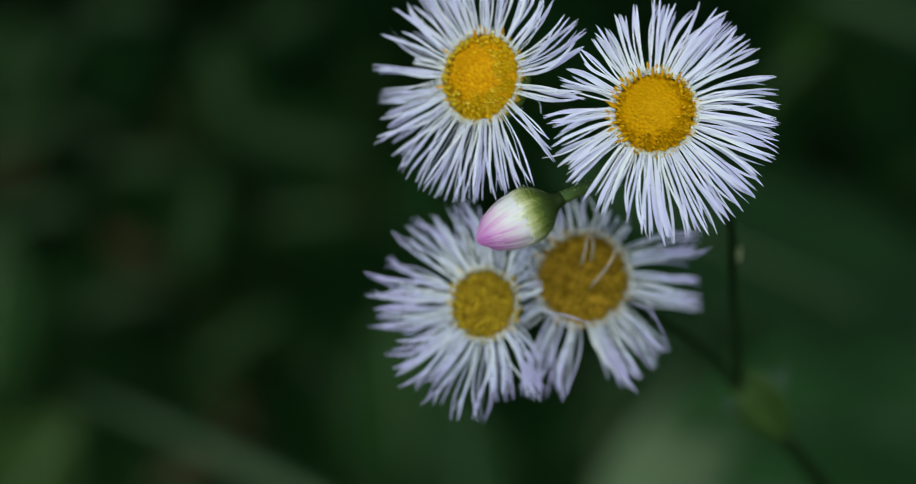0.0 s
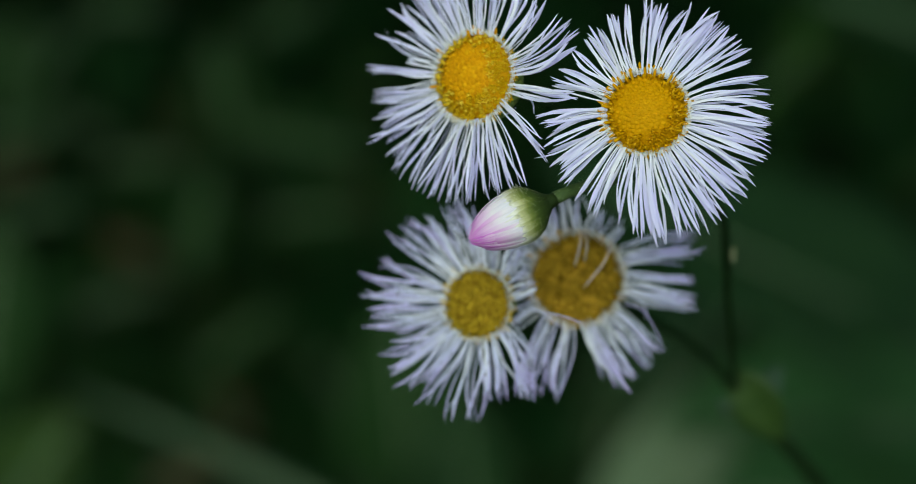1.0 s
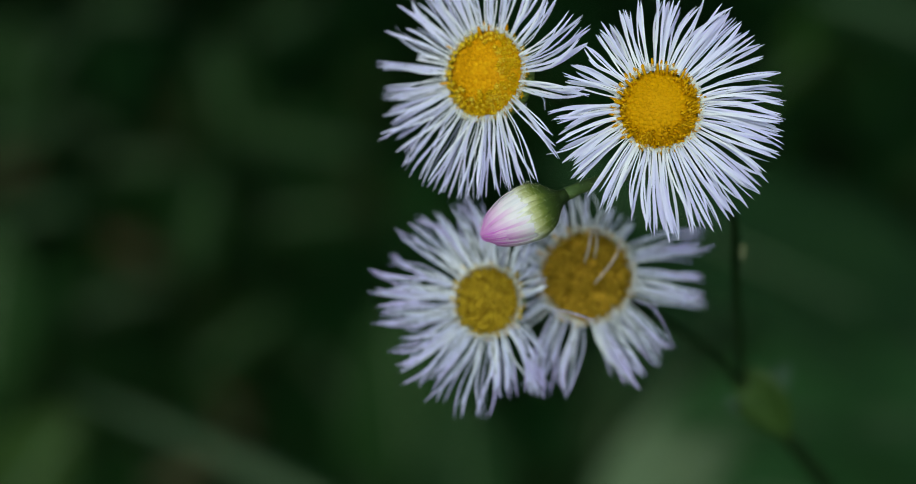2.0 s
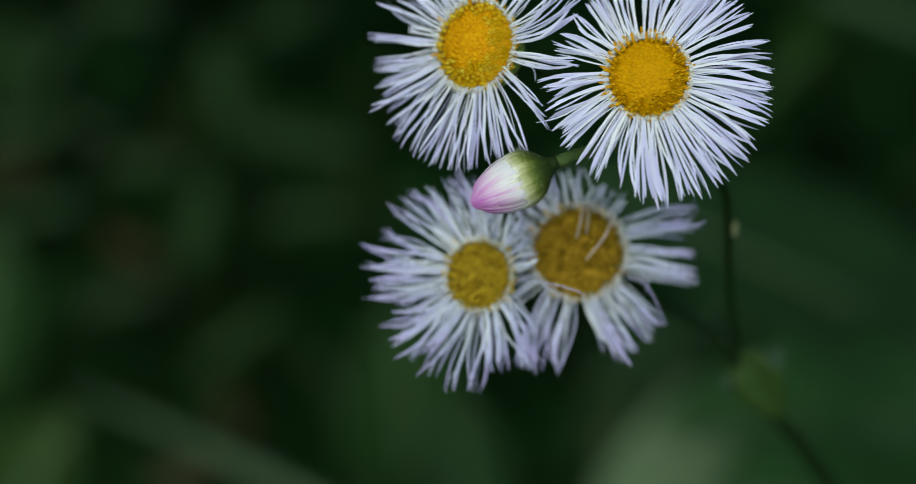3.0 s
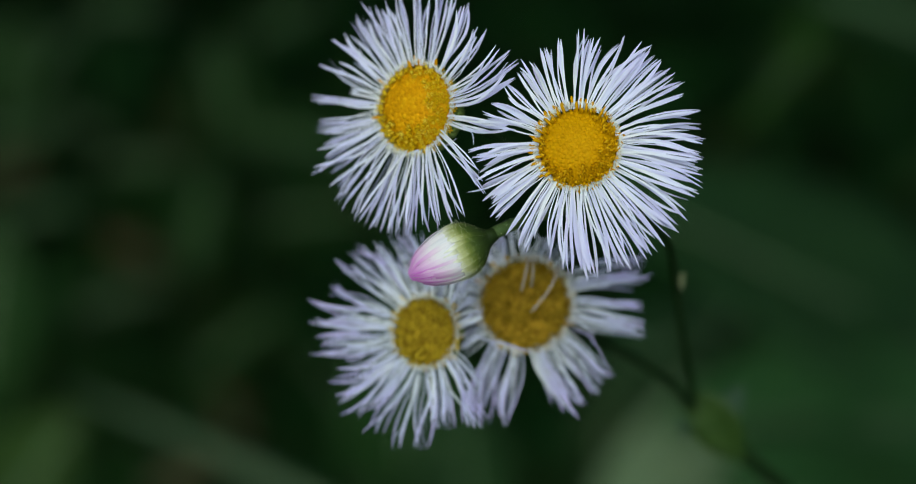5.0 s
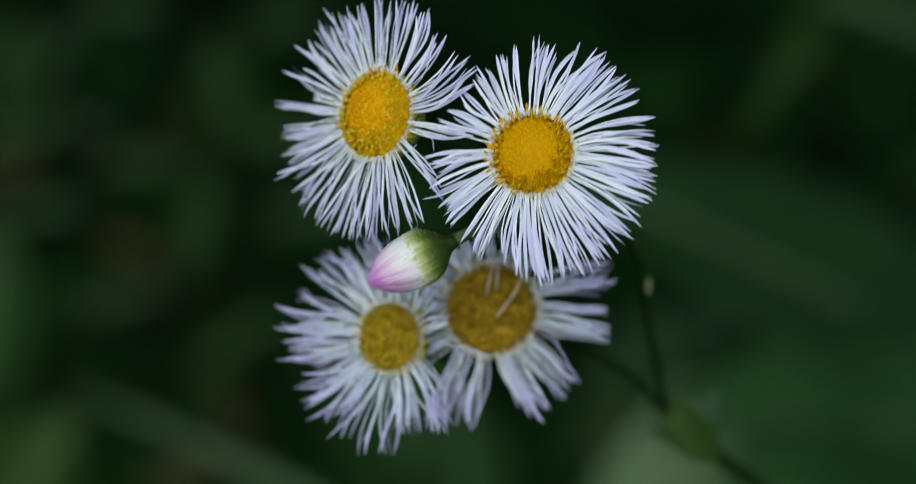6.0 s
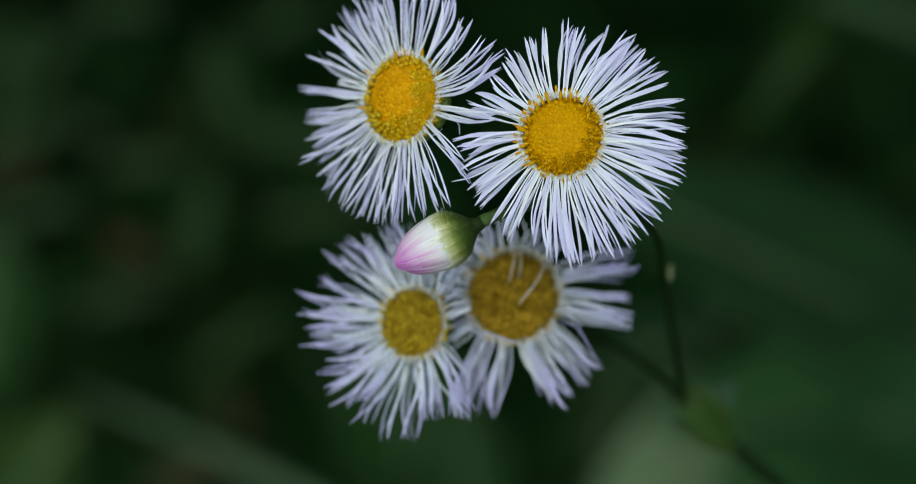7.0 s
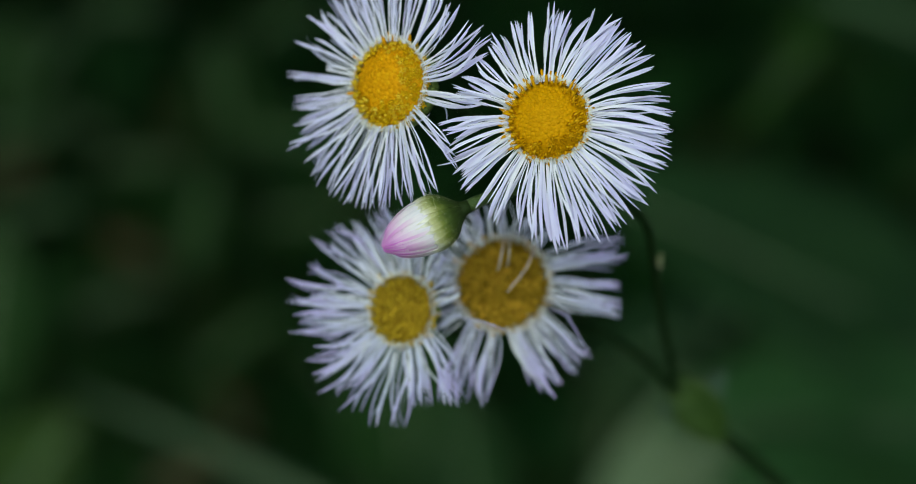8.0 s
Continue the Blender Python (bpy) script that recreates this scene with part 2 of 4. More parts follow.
def part(name, build, material, parent=None, label="", m=None, kind=""):
    """Links a Build, or a ready mesh, as one mesh object under a thing or a part."""
    ob = new(name, build.mesh(name, material) if isinstance(build, Build) else build)
    if parent is not None:
        ob.parent = parent
    if m is not None:
        ob.matrix_basis = m
    return tagged(ob, label, kind=kind)


def glide(points, steps=6):
    """A smooth line along points (Catmull-Rom)."""
    p = [Vector(q) for q in points]
    p = [2 * p[0] - p[1]] + p + [2 * p[-1] - p[-2]]
    line = []
    for i in range(1, len(p) - 2):
        for k in range(steps):
            t = k / steps
            a, b, c, d = p[i - 1], p[i], p[i + 1], p[i + 2]
            line.append(0.5 * (2 * b + (c - a) * t + (2 * a - 5 * b + 4 * c - d) * t * t + (3 * b - a - 3 * c + d) * t ** 3))
    return line + [p[-2]]


VIEW = STAND.to_3x3().to_4x4()


def facing(place, rx, ry):
    """A pose at place whose z axis looks at the lens, then leans by rx and turns by ry degrees."""
    return Matrix.Translation(place) @ VIEW @ pose(0, 0, 0, rx, ry, 0)


# ---- the ground ----
def ground():
    steps = [-400, -120, -40, -15, -6, -3] + [-2 + 0.1 * i for i in range(41)] + [3, 6, 15, 40, 120, 400]
    b, n = Build(), len(steps)
    verts = []
    for y in steps:
        for x in steps:
            near = 1.0 if abs(x) < 3 and abs(y) < 3 else 0.0
            verts.append((x, y + 1.0, near * 0.02 * noise.noise(Vector((x * 2.3, y * 2.3, 0)))))
    faces = [(j * n + i, j * n + i + 1, (j + 1) * n + i + 1, (j + 1) * n + i) for j in range(n - 1) for i in range(n - 1)]
    b.put(verts, faces)
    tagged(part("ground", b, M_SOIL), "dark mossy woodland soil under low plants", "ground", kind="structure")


ground()


# ---- an unseen shrub, added over the place behind the flowers to keep it in shade ----
def shrub():
    rng = random.Random(77)
    thing = new("shrub")
    thing.matrix_basis = Matrix.Translation((1.1, 2.6, 0))
    tagged(thing, "unseen leafy shrub added to shade the undergrowth", "shrub")
    o = Vector((1.1, 2.6, 0))
    limbs = Build()
    limbs.tube(glide([(0, 0, -0.02), (0.03, 0.02, 0.5), (-0.05, -0.1, 1.1), (-0.3, -0.4, 1.6)], 6), [0.07 - 0.0022 * i for i in range(19)], 12)
    for i in range(9):
        a = radians(160 + 26 * i)
        far = 1.1 + 0.9 * rng.random()
        limbs.tube(glide([(-0.05, -0.1, 1.0), (0.4 * far * math.cos(a), 0.4 * far * math.sin(a), 1.3), (far * math.cos(a), far * math.sin(a), 1.45)], 6), [0.03 - 0.0018 * k for k in range(13)], 8)
    part("trunk", limbs, M_BARK, thing)
    crown = Build()

    def leaf_at(x, y, z):
        s = rng.uniform(0.09, 0.16)
        crown.blade(s, s * 0.55, 0.2, 0.15, 0.0004, 4, 1, m=Matrix.Translation((x - o.x, y - o.y, z)) @ pose(0, 0, 0, rng.gauss(0, 28), rng.gauss(8, 24), rng.uniform(0, 360)))

    def inside(x, y):
        """How far towards the rim of the crown, 0 to 1, with a bumpy outline."""
        a = math.atan2(y - 2.25, x - 0.2)
        return math.hypot((x - 0.2) / 2.35, (y - 2.25) / 2.0) * (1 + 0.05 * math.sin(5 * a + 1) + 0.04 * math.sin(11 * a))

    made = 0
    while made < 11500:
        x, y = rng.uniform(-2.4, 2.8), rng.uniform(SHADE_EDGE - 0.05, 4.3)
        rim = inside(x, y)
        if rim > 1:
            continue
        made += 1
        top = 1.0 + 0.75 * math.sqrt(1 - rim * rim)
        low = top - 0.45
        if rim > 0.72 and y > 0.75:
            low = 0.04 + (top - 0.5) * (1 - rim) / 0.28
        leaf_at(x, y, max(low, 0.04) + (top - max(low, 0.04)) * rng.random())
    part("crown", crown, M_LEAF_DARK, thing)


SHADE_EDGE = 0.27
shrub()


# ---- the fleabane in flower ----
MM = 0.001
ROOT = spot(33.64, -23.90, 60)
ROOT = Vector((ROOT.x + 0.015, ROOT.y + 0.03, -0.004))
plant = new("fleabane_plant")
plant.matrix_basis = Matrix.Translation(ROOT)
tagged(plant, "flowering fleabane with white lilac-tipped rays and yellow discs", "wild flower")
REST = {}


def onto_plant(ob, m):
    """Puts a part at the world pose m on the plant and remembers it."""
    ob.parent = plant
    ob.matrix_basis = plant.matrix_basis.inverted() @ m
    REST[ob.name] = m
    return ob


def petal(length, width, bend, lift, droop, twist, curl, wave, rng):
    """One narrow flat ribbon of a ray along +x, with a shallow groove down its upper side."""
    steps = (0.0, 0.12, 0.28, 0.45, 0.62, 0.75, 0.85, 0.92, 0.97, 1.0)
    roll = rng.gauss(0, 0.25)
    upper_l, upper_m, upper_r = [], [], []
    thin = 0.028 * MM
    for s in steps:
        p = Vector((length * s, length * (bend * math.sin(math.pi * s) + curl * s ** 3 + wave * math.sin(2 * math.pi * s)), length * (lift * s - droop * s * s)))
        half = 0.5 * width * (0.62 + 0.68 * min(1.0, s / 0.7) ** 0.9) * (1.0 if s < 0.72 else max(0.14, 1 - ((s - 0.72) / 0.285) ** 3.2))
        a = twist + roll * s
        side = Vector((0, math.cos(a), math.sin(a)))
        up = Vector((0, -math.sin(a), math.cos(a)))
        upper_l.append(p - side * half)
        upper_m.append(p - up * half * 0.16)
        upper_r.append(p + side * half)
    down = Vector((0, 0, -thin))
    n = len(steps)
    b = Build()
    for rows in ((upper_l, upper_m, upper_r), ([p + down for p in upper_r], [p + down for p in upper_l]),
                 ([p + down for p in upper_l], upper_l), (upper_r, [p + down for p in upper_r])):
        k = len(rows)
        verts = [rows[j][i] for i in range(n) for j in range(k)]
        b.put(verts, [(i * k + j, (i + 1) * k + j, (i + 1) * k + j + 1, i * k + j + 1) for i in range(n - 1) for j in range(k - 1)])
    return b


def floret_bud(b, p, d, r, h):
    """A closed floret: a small rounded knob from p along d."""
    side = d.orthogonal().normalized()
    other = d.cross(side)
    verts, faces = [], []
    for i, (k, z) in enumerate(((0.9, 0.0), (1.0, 0.5), (0.9, 0.82), (0.5, 0.97))):
        for j in range(6):
            a = 2 * math.pi * j / 6 + 0.3
            verts.append(p + side * (r * k * math.cos(a)) + other * (r * k * math.sin(a)) + d * (h * z))
    verts.append(p + d * h)
    for i in range(3):
        for j in range(6):
            faces.append((i * 6 + j, i * 6 + (j + 1) % 6, i * 6 + 6 + (j + 1) % 6, i * 6 + 6 + j))
    for j in range(6):
        faces.append((18 + j, 18 + (j + 1) % 6, 24))
    b.put(verts, faces)


def floret_open(b, p, d, r, h, turn):
    """An open floret: a tube with five spreading pointed lobes round a stamen column."""
    side = d.orthogonal().normalized()
    other = d.cross(side)

    def at(rad, a, z):
        return p + side * (rad * math.cos(a)) + other * (rad * math.sin(a)) + d * z

    verts, faces = [], []
    for rad, z in ((0.5, 0.0), (0.78, 0.7)):
        verts += [at(r * rad, turn + 2 * math.pi * j / 5, h * z) for j in range(5)]
    for j in range(5):
        faces.append((j, (j + 1) % 5, 5 + (j + 1) % 5, 5 + j))
    for j in range(5):
        a = turn + 2 * math.pi * (j + 0.5) / 5
        n = len(verts)
        verts += [at(r * 1.65, a, h * 0.95), at(r * 0.9, a, h * 0.6)]
        faces += [(5 + j, 5 + (j + 1) % 5, n), (5 + (j + 1) % 5, 5 + j, n + 1), (5 + j, n, n + 1), (n, 5 + (j + 1) % 5, n + 1)]
    n = len(verts)
    for rad, z in ((0.5, 0.4), (0.36, 1.3)):
        verts += [at(r * rad, turn + 2 * math.pi * j / 4, h * z) for j in range(4)]
    for j in range(4):
        faces.append((n + j, n + (j + 1) % 4, n + 4 + (j + 1) % 4, n + 4 + j))
    faces.append((n + 4, n + 5, n + 6, n + 7))
    b.put(verts, faces)


def flower_head(place, rx, ry, disc, dome, tufts, petal_mat, bud_mat, open_mat, open_from, label, seed, florets=300, ray_width=0.195, lift=0.10, droop=0.16, wild=1.0, rods=0.95, dense=1.36, tall=1.0, bristles=1500, fringe=0):
    """A head: green cup with bracts, domed disc of florets, cream pappus, and ray petals in tufts
    (middle angle, half spread, count, reach, bow), angles in degrees from the right, reach in mm, as seen from the lens."""
    rng, frail = random.Random(seed), random.Random(seed + 100)
    m = facing(place, rx, ry)
    cup = Build()
    far = -(STAND.inverted() @ place).z / FOCUS
    R = disc * MM * far
    cup.lathe([(R * 0.22, -R * 0.95), (R * 0.55, -R * 0.82), (R * 0.85, -R * 0.5), (R * 0.98, -R * 0.18), (R * 0.93, -R * 0.02), (R * 0.6, R * 0.1)], 28, wobble=0.02)
    head = onto_plant(part("flower_head", cup, M_CUP, label=label), m)
    for i in range(26):
        a = 2 * math.pi * (i + 0.5 * (i % 2)) / 26
        b = Build()
        prof = [(0.5, -0.86), (0.84, -0.56), (0.99, -0.3), (1.0, -0.18), (1.0, -0.12)]
        b.tube([(R * r, 0, R * z) for r, z in prof], [R * k for k in (0.07, 0.1, 0.1, 0.07, 0.015)], 5, 0.35, up=(0.9, 0, -0.4))
        part("bract", b, M_BRACT, head, m=pose(0, 0, 0, 0, 0, math.degrees(a)))

    def dome_z(rho):
        return dome * MM * max(0.0, 1 - (rho / R) ** 2.4)

    base = Build()
    base.lathe([(R * 0.97, -R * 0.05), (R * 0.9, dome_z(R * 0.9) * 0.6)] + [(R * k, dome_z(R * k) + 0.01 * MM) for k in (0.8, 0.6, 0.4, 0.2, 0.05)], 24)
    part("receptacle", base, bud_mat, head)
    buds, opened = Build(), Build()
    for i in range(florets):
        rho = R * math.sqrt((i + 0.5) / florets)
        a = i * 2.399963 + rng.uniform(-0.06, 0.06)
        z = dome_z(rho)
        slope = dome * MM * 2.4 * (rho / R) ** 1.4 / R * 0.75
        d = Vector((slope * math.cos(a), slope * math.sin(a), 1)).normalized()
        p = Vector((rho * math.cos(a), rho * math.sin(a), z - 0.16 * MM))
        r = R * math.sqrt(1 / florets) * 0.93
        k = rho / R + 0.12 * math.cos(a - radians(-55)) + rng.uniform(-0.12, 0.12)
        if k < open_from:
            floret_bud(buds, p, d, r * rng.uniform(1.04, 1.14), (0.24 + 0.03 * rng.random()) * MM)
        elif rho / R > 0.83 and math.cos(a - radians(140)) > 0.05 and rng.random() < rods:
            d = (d + Vector((math.cos(a), math.sin(a), 0)) * rng.uniform(0.5, 1.2)).normalized()
            floret_bud(buds, p, d, r * rng.uniform(0.66, 0.85), rng.uniform(0.85, 1.2) * MM)
        else:
            if fringe:
                d = (d + Vector((frail.gauss(0, 0.22), frail.gauss(0, 0.22), 0)) + Vector((math.cos(a), math.sin(a), 0)) * 0.35 * (rho / R) ** 3).normalized()
            floret_open(opened, p + d * 0.14 * MM, d, r * rng.uniform(0.95, 1.15), rng.uniform(0.40, 0.62) * MM * tall, rng.uniform(0, 6))
    part("disc_floret_bud", buds, bud_mat, head, kind="stuff")
    part("disc_floret", opened, open_mat, head, kind="stuff")
    pap = Build()
    for i in range(bristles):
        a = rng.uniform(0, 2 * math.pi)
        if math.cos(a - radians(150)) > rng.uniform(0.1, 2.0):
            continue
        r0, r1 = R * rng.uniform(0.94, 1.0), R * rng.uniform(1.02, 1.12)
        z0, z1 = R * rng.uniform(0.06, 0.16), R * rng.uniform(0.12, 0.26)
        a1 = a + rng.uniform(-0.07, 0.07)
        pap.tube([(r0 * math.cos(a), r0 * math.sin(a), z0), (r1 * math.cos(a1), r1 * math.sin(a1), z1)], [0.035 * MM, 0.012 * MM], 3)
    # an ageing head pushes its bristles up past the rim of the disc
    for i in range(fringe):
        a = radians(frail.gauss(35, 80))
        r0, r1 = R * frail.uniform(0.84, 1.0), R * frail.uniform(0.96, 1.15)
        z0, z1 = R * frail.uniform(0.06, 0.16), R * frail.uniform(0.24, 0.5)
        a1 = a + frail.uniform(-0.07, 0.07)
        pap.tube([(r0 * math.cos(a), r0 * math.sin(a), z0), (r1 * math.cos(a1), r1 * math.sin(a1), z1)], [0.03 * MM, 0.012 * MM], 3)
    part("pappus", pap, M_PAPPUS, head, kind="stuff")
    # rays: tufts of neighbours that lean together, their feet close round the rim
    flat = pose(0, 0, 0, rx, ry, 0).to_3x3()
    f2 = Matrix(((flat[0][0], flat[0][1]), (flat[1][0], flat[1][1]))).inverted()
    rays = []
    for mid, half, count, reach, *turn in tufts:
        bow = turn[0] if turn else 0.0
        grow = 1 + rng.gauss(0, 0.008)
        count = max(1, round(count * dense))
        for i in range(count):
            s = 2 * (i + 0.5) / count - 1 + rng.uniform(-0.9, 0.9) / count
            # tips draw together in twos to fours
            bunch = (math.floor((s + 1) * 0.5 * count / 3.2) + 0.5) * 6.4 / count - 1
            out = reach * MM * far * grow * (1.055 - abs(rng.gauss(0, 0.04 + 0.02 * wild)))
            a = radians(mid + half * (s + (bunch - s) * (0.5 if count > 3 else 0.0)) + rng.gauss(0, 0.3 * wild))
            tip = f2 @ Vector((out * math.cos(a), out * math.sin(a)))
            a = radians(mid + half * s * 1.5 - bow)
            foot = f2 @ Vector((math.cos(a), math.sin(a)))
            rays.append((math.atan2(foot.y, foot.x), tip, radians(bow)))
    rays.sort(key=lambda ray: ray[0])
    n = len(rays)
    off = [(2 * math.pi * i / n - ray[0] + math.pi) % (2 * math.pi) - math.pi for i, ray in enumerate(rays)]
    mean = math.atan2(sum(math.sin(o) for o in off), sum(math.cos(o) for o in off))
    for (fa, tip, bow), o in zip(rays, off):
        slip = (o - mean + math.pi) % (2 * math.pi) - math.pi
        ba = fa + max(-0.2, min(0.2, 0.45 * slip)) + rng.gauss(0, 0.03) * wild
        foot = Vector((R * 0.94 * math.cos(ba), R * 0.94 * math.sin(ba), R * rng.uniform(-0.02, 0.18)))
        run = Vector((tip.x - foot.x, tip.y - foot.y))
        lean = math.atan2(run.y, run.x)
        # a ray leaves the rim outwards and bends towards its tip
        miss = (lean - ba + math.pi) % (2 * math.pi) - math.pi
        arch = -0.2 * math.tan(max(-0.9, min(0.9, miss))) * (1.3 if bow else 0.7) + rng.gauss(0, 0.024) * wild
        b = petal(run.length, ray_width * MM * far * rng.choice((0.6, 0.78, 0.92, 1.05, 1.2)) * rng.uniform(0.9, 1.1), arch, lift + rng.gauss(0, 0.075), droop + rng.gauss(0, 0.07) * wild, rng.gauss(0, 0.3), rng.gauss(0, 0.024) * wild, rng.gauss(0, 0.009) * wild, rng)
        part("ray_petal", b, petal_mat, head, m=pose(*foot, 0, 0, math.degrees(lean)))
    return head, m, R


FRONT_TUFTS = [
    (358, 2.7, 4, 10.6), (352, 2.5, 8, 10.8), (343, 1.9, 5, 10.8), (337, 1.2, 3, 10.7), (332, 1.2, 1, 10.4), (328, 1.6, 3, 10.8), (319, 2.5, 6, 10.9), (310, 1.2, 2, 11.1),
    (303, 3.1, 7, 11.0), (295, 1.4, 4, 11.0), (289, 1.4, 3, 10.8), (285, 1.4, 4, 10.8), (275, 2.3, 6, 11.0), (270, 1.4, 3, 10.8), (263, 1.5, 4, 10.9), (254, 1.4, 4, 9.6),
    (241, 3.4, 8, 9.7), (230, 3.0, 3, 9.8), (222, 1.2, 1, 9.2), (218, 2.2, 5, 9.5), (210, 2.6, 6, 8.8), (202, 1.2, 1, 10.1), (200, 3.4, 5, 9.3), (189, 3.6, 6, 8.9)]
FRONT_TUFTS_ABOVE = [
    (182, 1.9, 3, 9.4), (162, 1.5, 4, 8.8), (152, 1.6, 5, 8.5), (144, 1.2, 1, 7.3), (139, 1.2, 2, 8.4), (128, 2.6, 5, 8.3), (119, 1.4, 3, 9.0), (108, 2.0, 4, 9.3), (100, 1.3, 3, 9.5),
    (86, 2.4, 5, 9.9), (79, 1.8, 4, 10.2), (69, 3.8, 4, 10.1), (55, 4.2, 10, 10.5), (43, 5.0, 9, 10.4), (33, 1.4, 3, 10.6), (27, 1.2, 2, 10.9), (18, 1.6, 3, 10.8), (9, 1.8, 5, 10.5), (5, 1.2, 2, 10.8)]
front, front_m, front_r = flower_head(spot(16.56, 11.27, 0), -11, -5, 3.65, 1.7, FRONT_TUFTS + FRONT_TUFTS_ABOVE,
    M_PETAL, M_FLORET, M_FLORET_OPEN, 0.69, "open daisy head with narrow white rays and golden disc", 11, florets=280, wild=1.2)

UPPER_TUFTS = [
    (173, 2.3, 6, 9.6), (190, 4.8, 8, 9.4), (199, 1.5, 3, 9.2), (207, 1.5, 3, 9.3), (212, 1.6, 5, 10.1), (221, 1.4, 3, 10.3), (226, 1.4, 3, 10.7), (235, 1.6, 4, 10.5), (245, 4.1, 9, 11.0), (258, 2.4, 6, 10.7),
    (267, 2.0, 5, 10.6), (276, 1.8, 4, 10.6), (282, 1.4, 4, 10.2), (288, 1.2, 1, 9.9, 4), (294, 1.2, 2, 10.2, 4), (309, 1.4, 3, 9.5), (313, 4.5, 4, 8.2), (346, 1.8, 4, 8.5), (344, 4.5, 4, 7.6)]
UPPER_TUFTS_ABOVE = [
    (31, 4.3, 9, 8.8, 12), (18, 2.6, 5, 8.3, 10), (51, 3.2, 7, 8.6, 9), (65, 1.8, 4, 9.7, 4), (77, 2.6, 9, 10.0), (89, 3.2, 7, 10.1), (100, 2.4, 5, 9.8), (109, 2.2, 5, 9.4),
    (115, 1.2, 2, 10.3), (120, 2.0, 5, 9.3), (125, 1.4, 4, 10.0), (136, 4.0, 7, 9.0), (149, 1.2, 2, 8.8), (154, 1.2, 3, 9.2), (163, 1.2, 2, 6.3)]
upper, upper_m, upper_r = flower_head(spot(1.62, 14.40, 5.5), -6, -32, 4.0, 1.8, UPPER_TUFTS + UPPER_TUFTS_ABOVE,
    M_PETAL, M_FLORET_ORANGE, M_FLORET_PALE, 0.60, "daisy head turned aside with lilac-tipped rays", 23, florets=300, ray_width=0.165, wild=1.2, rods=0.12, dense=1.4, tall=0.6, bristles=750)

LOWER_TUFTS = [
    (344.5, 0.6, 1, 8.6), (297, 4.4, 9, 8.9), (283, 1.5, 5, 8.2), (266, 1.3, 4, 9.9), (275, 2, 4, 8.6), (253, 1.2, 2, 10.4), (242, 3.0, 3, 9.9), (234, 1.5, 4, 8.3), (228, 1.4, 3, 10.1), (219, 2.7, 7, 9.8), (208, 1.8, 4, 9.4),
    (200, 1.5, 3, 7.7), (192, 1.8, 4, 9.7), (185, 2.4, 5, 9.7), (176, 2.8, 6, 9.6), (169, 1.4, 3, 9.9), (158, 1.8, 4, 9.9)]
LOWER_TUFTS_ABOVE = [
    (141, 2.4, 4, 9.8), (131, 2.3, 5, 9.8), (121, 1.8, 5, 8.8), (111, 1.5, 3, 8.9), (105, 2.0, 4, 9.3), (98, 2.3, 4, 8.9), (80, 6, 5, 7.6), (58, 10, 7, 6.2), (25, 14, 6, 5.2), (310, 4, 4, 6.5)]
lower, lower_m, lower_r = flower_head(spot(1.90, -5.44, 13), -4, -20, 3.05, 1.7, LOWER_TUFTS + LOWER_TUFTS_ABOVE,
    M_PETAL_OLD, M_FLORET_OLD, M_FLORET_OLD, -1.0, "ageing daisy head with lilac rays and dull yellow disc", 39, florets=130, ray_width=0.15, wild=2.2, rods=0.2, dense=1.5, tall=0.95, bristles=450, fringe=380)

BROAD_TUFTS = [
    (17, 3.9, 10, 10.8), (7, 1.2, 1, 12.0, -5), (357, 1.6, 4, 10.0), (346, 2.8, 8, 10.2), (318, 2.8, 3, 10.1), (309, 1.8, 6, 9.9), (300, 1.6, 4, 9.8), (293, 1.6, 5, 10.4), (287, 1.2, 2, 9.4, -5), (259, 3.2, 7, 10.7), (245, 5.3, 7, 10.5),
    (168, 16, 8, 6.4), (133, 14, 10, 7.1), (100, 14, 9, 7.0), (60, 16, 7, 6.5), (208, 14, 7, 7.2)]
broad, broad_m, broad_r = flower_head(spot(10.41, -3.18, 17), 3, 4, 4.05, 2.1, BROAD_TUFTS,
    M_PETAL_OLD, M_FLORET_DUSKY, M_FLORET_DUSKY, -1.0, "older daisy head with broad brownish disc and drooping lilac rays", 41, florets=140, ray_width=0.155, wild=2.2, rods=0.2, dense=1.6, tall=0.95, bristles=450, fringe=380)

# withered styles lying over the broad disc
for ends in ((spot(10.87, 0.82, 13.4), spot(10.67, -0.56, 12.6), spot(10.26, -2.10, 13.4)), (spot(11.28, 0.82, 13.4), spot(11.33, -0.41, 12.6), spot(11.13, -1.74, 13.4)), (spot(13.49, 0.10, 13.4), spot(12.87, -1.74, 12.6), spot(11.08, -4.00, 13.1))):
    b = Build()
    b.tube([broad_m.inverted() @ q for q in glide(ends, 5)], [0.12 * MM] * 10 + [0.05 * MM], 6)
    part("withered_style", b, M_STYLE, broad, "pale withered thread")


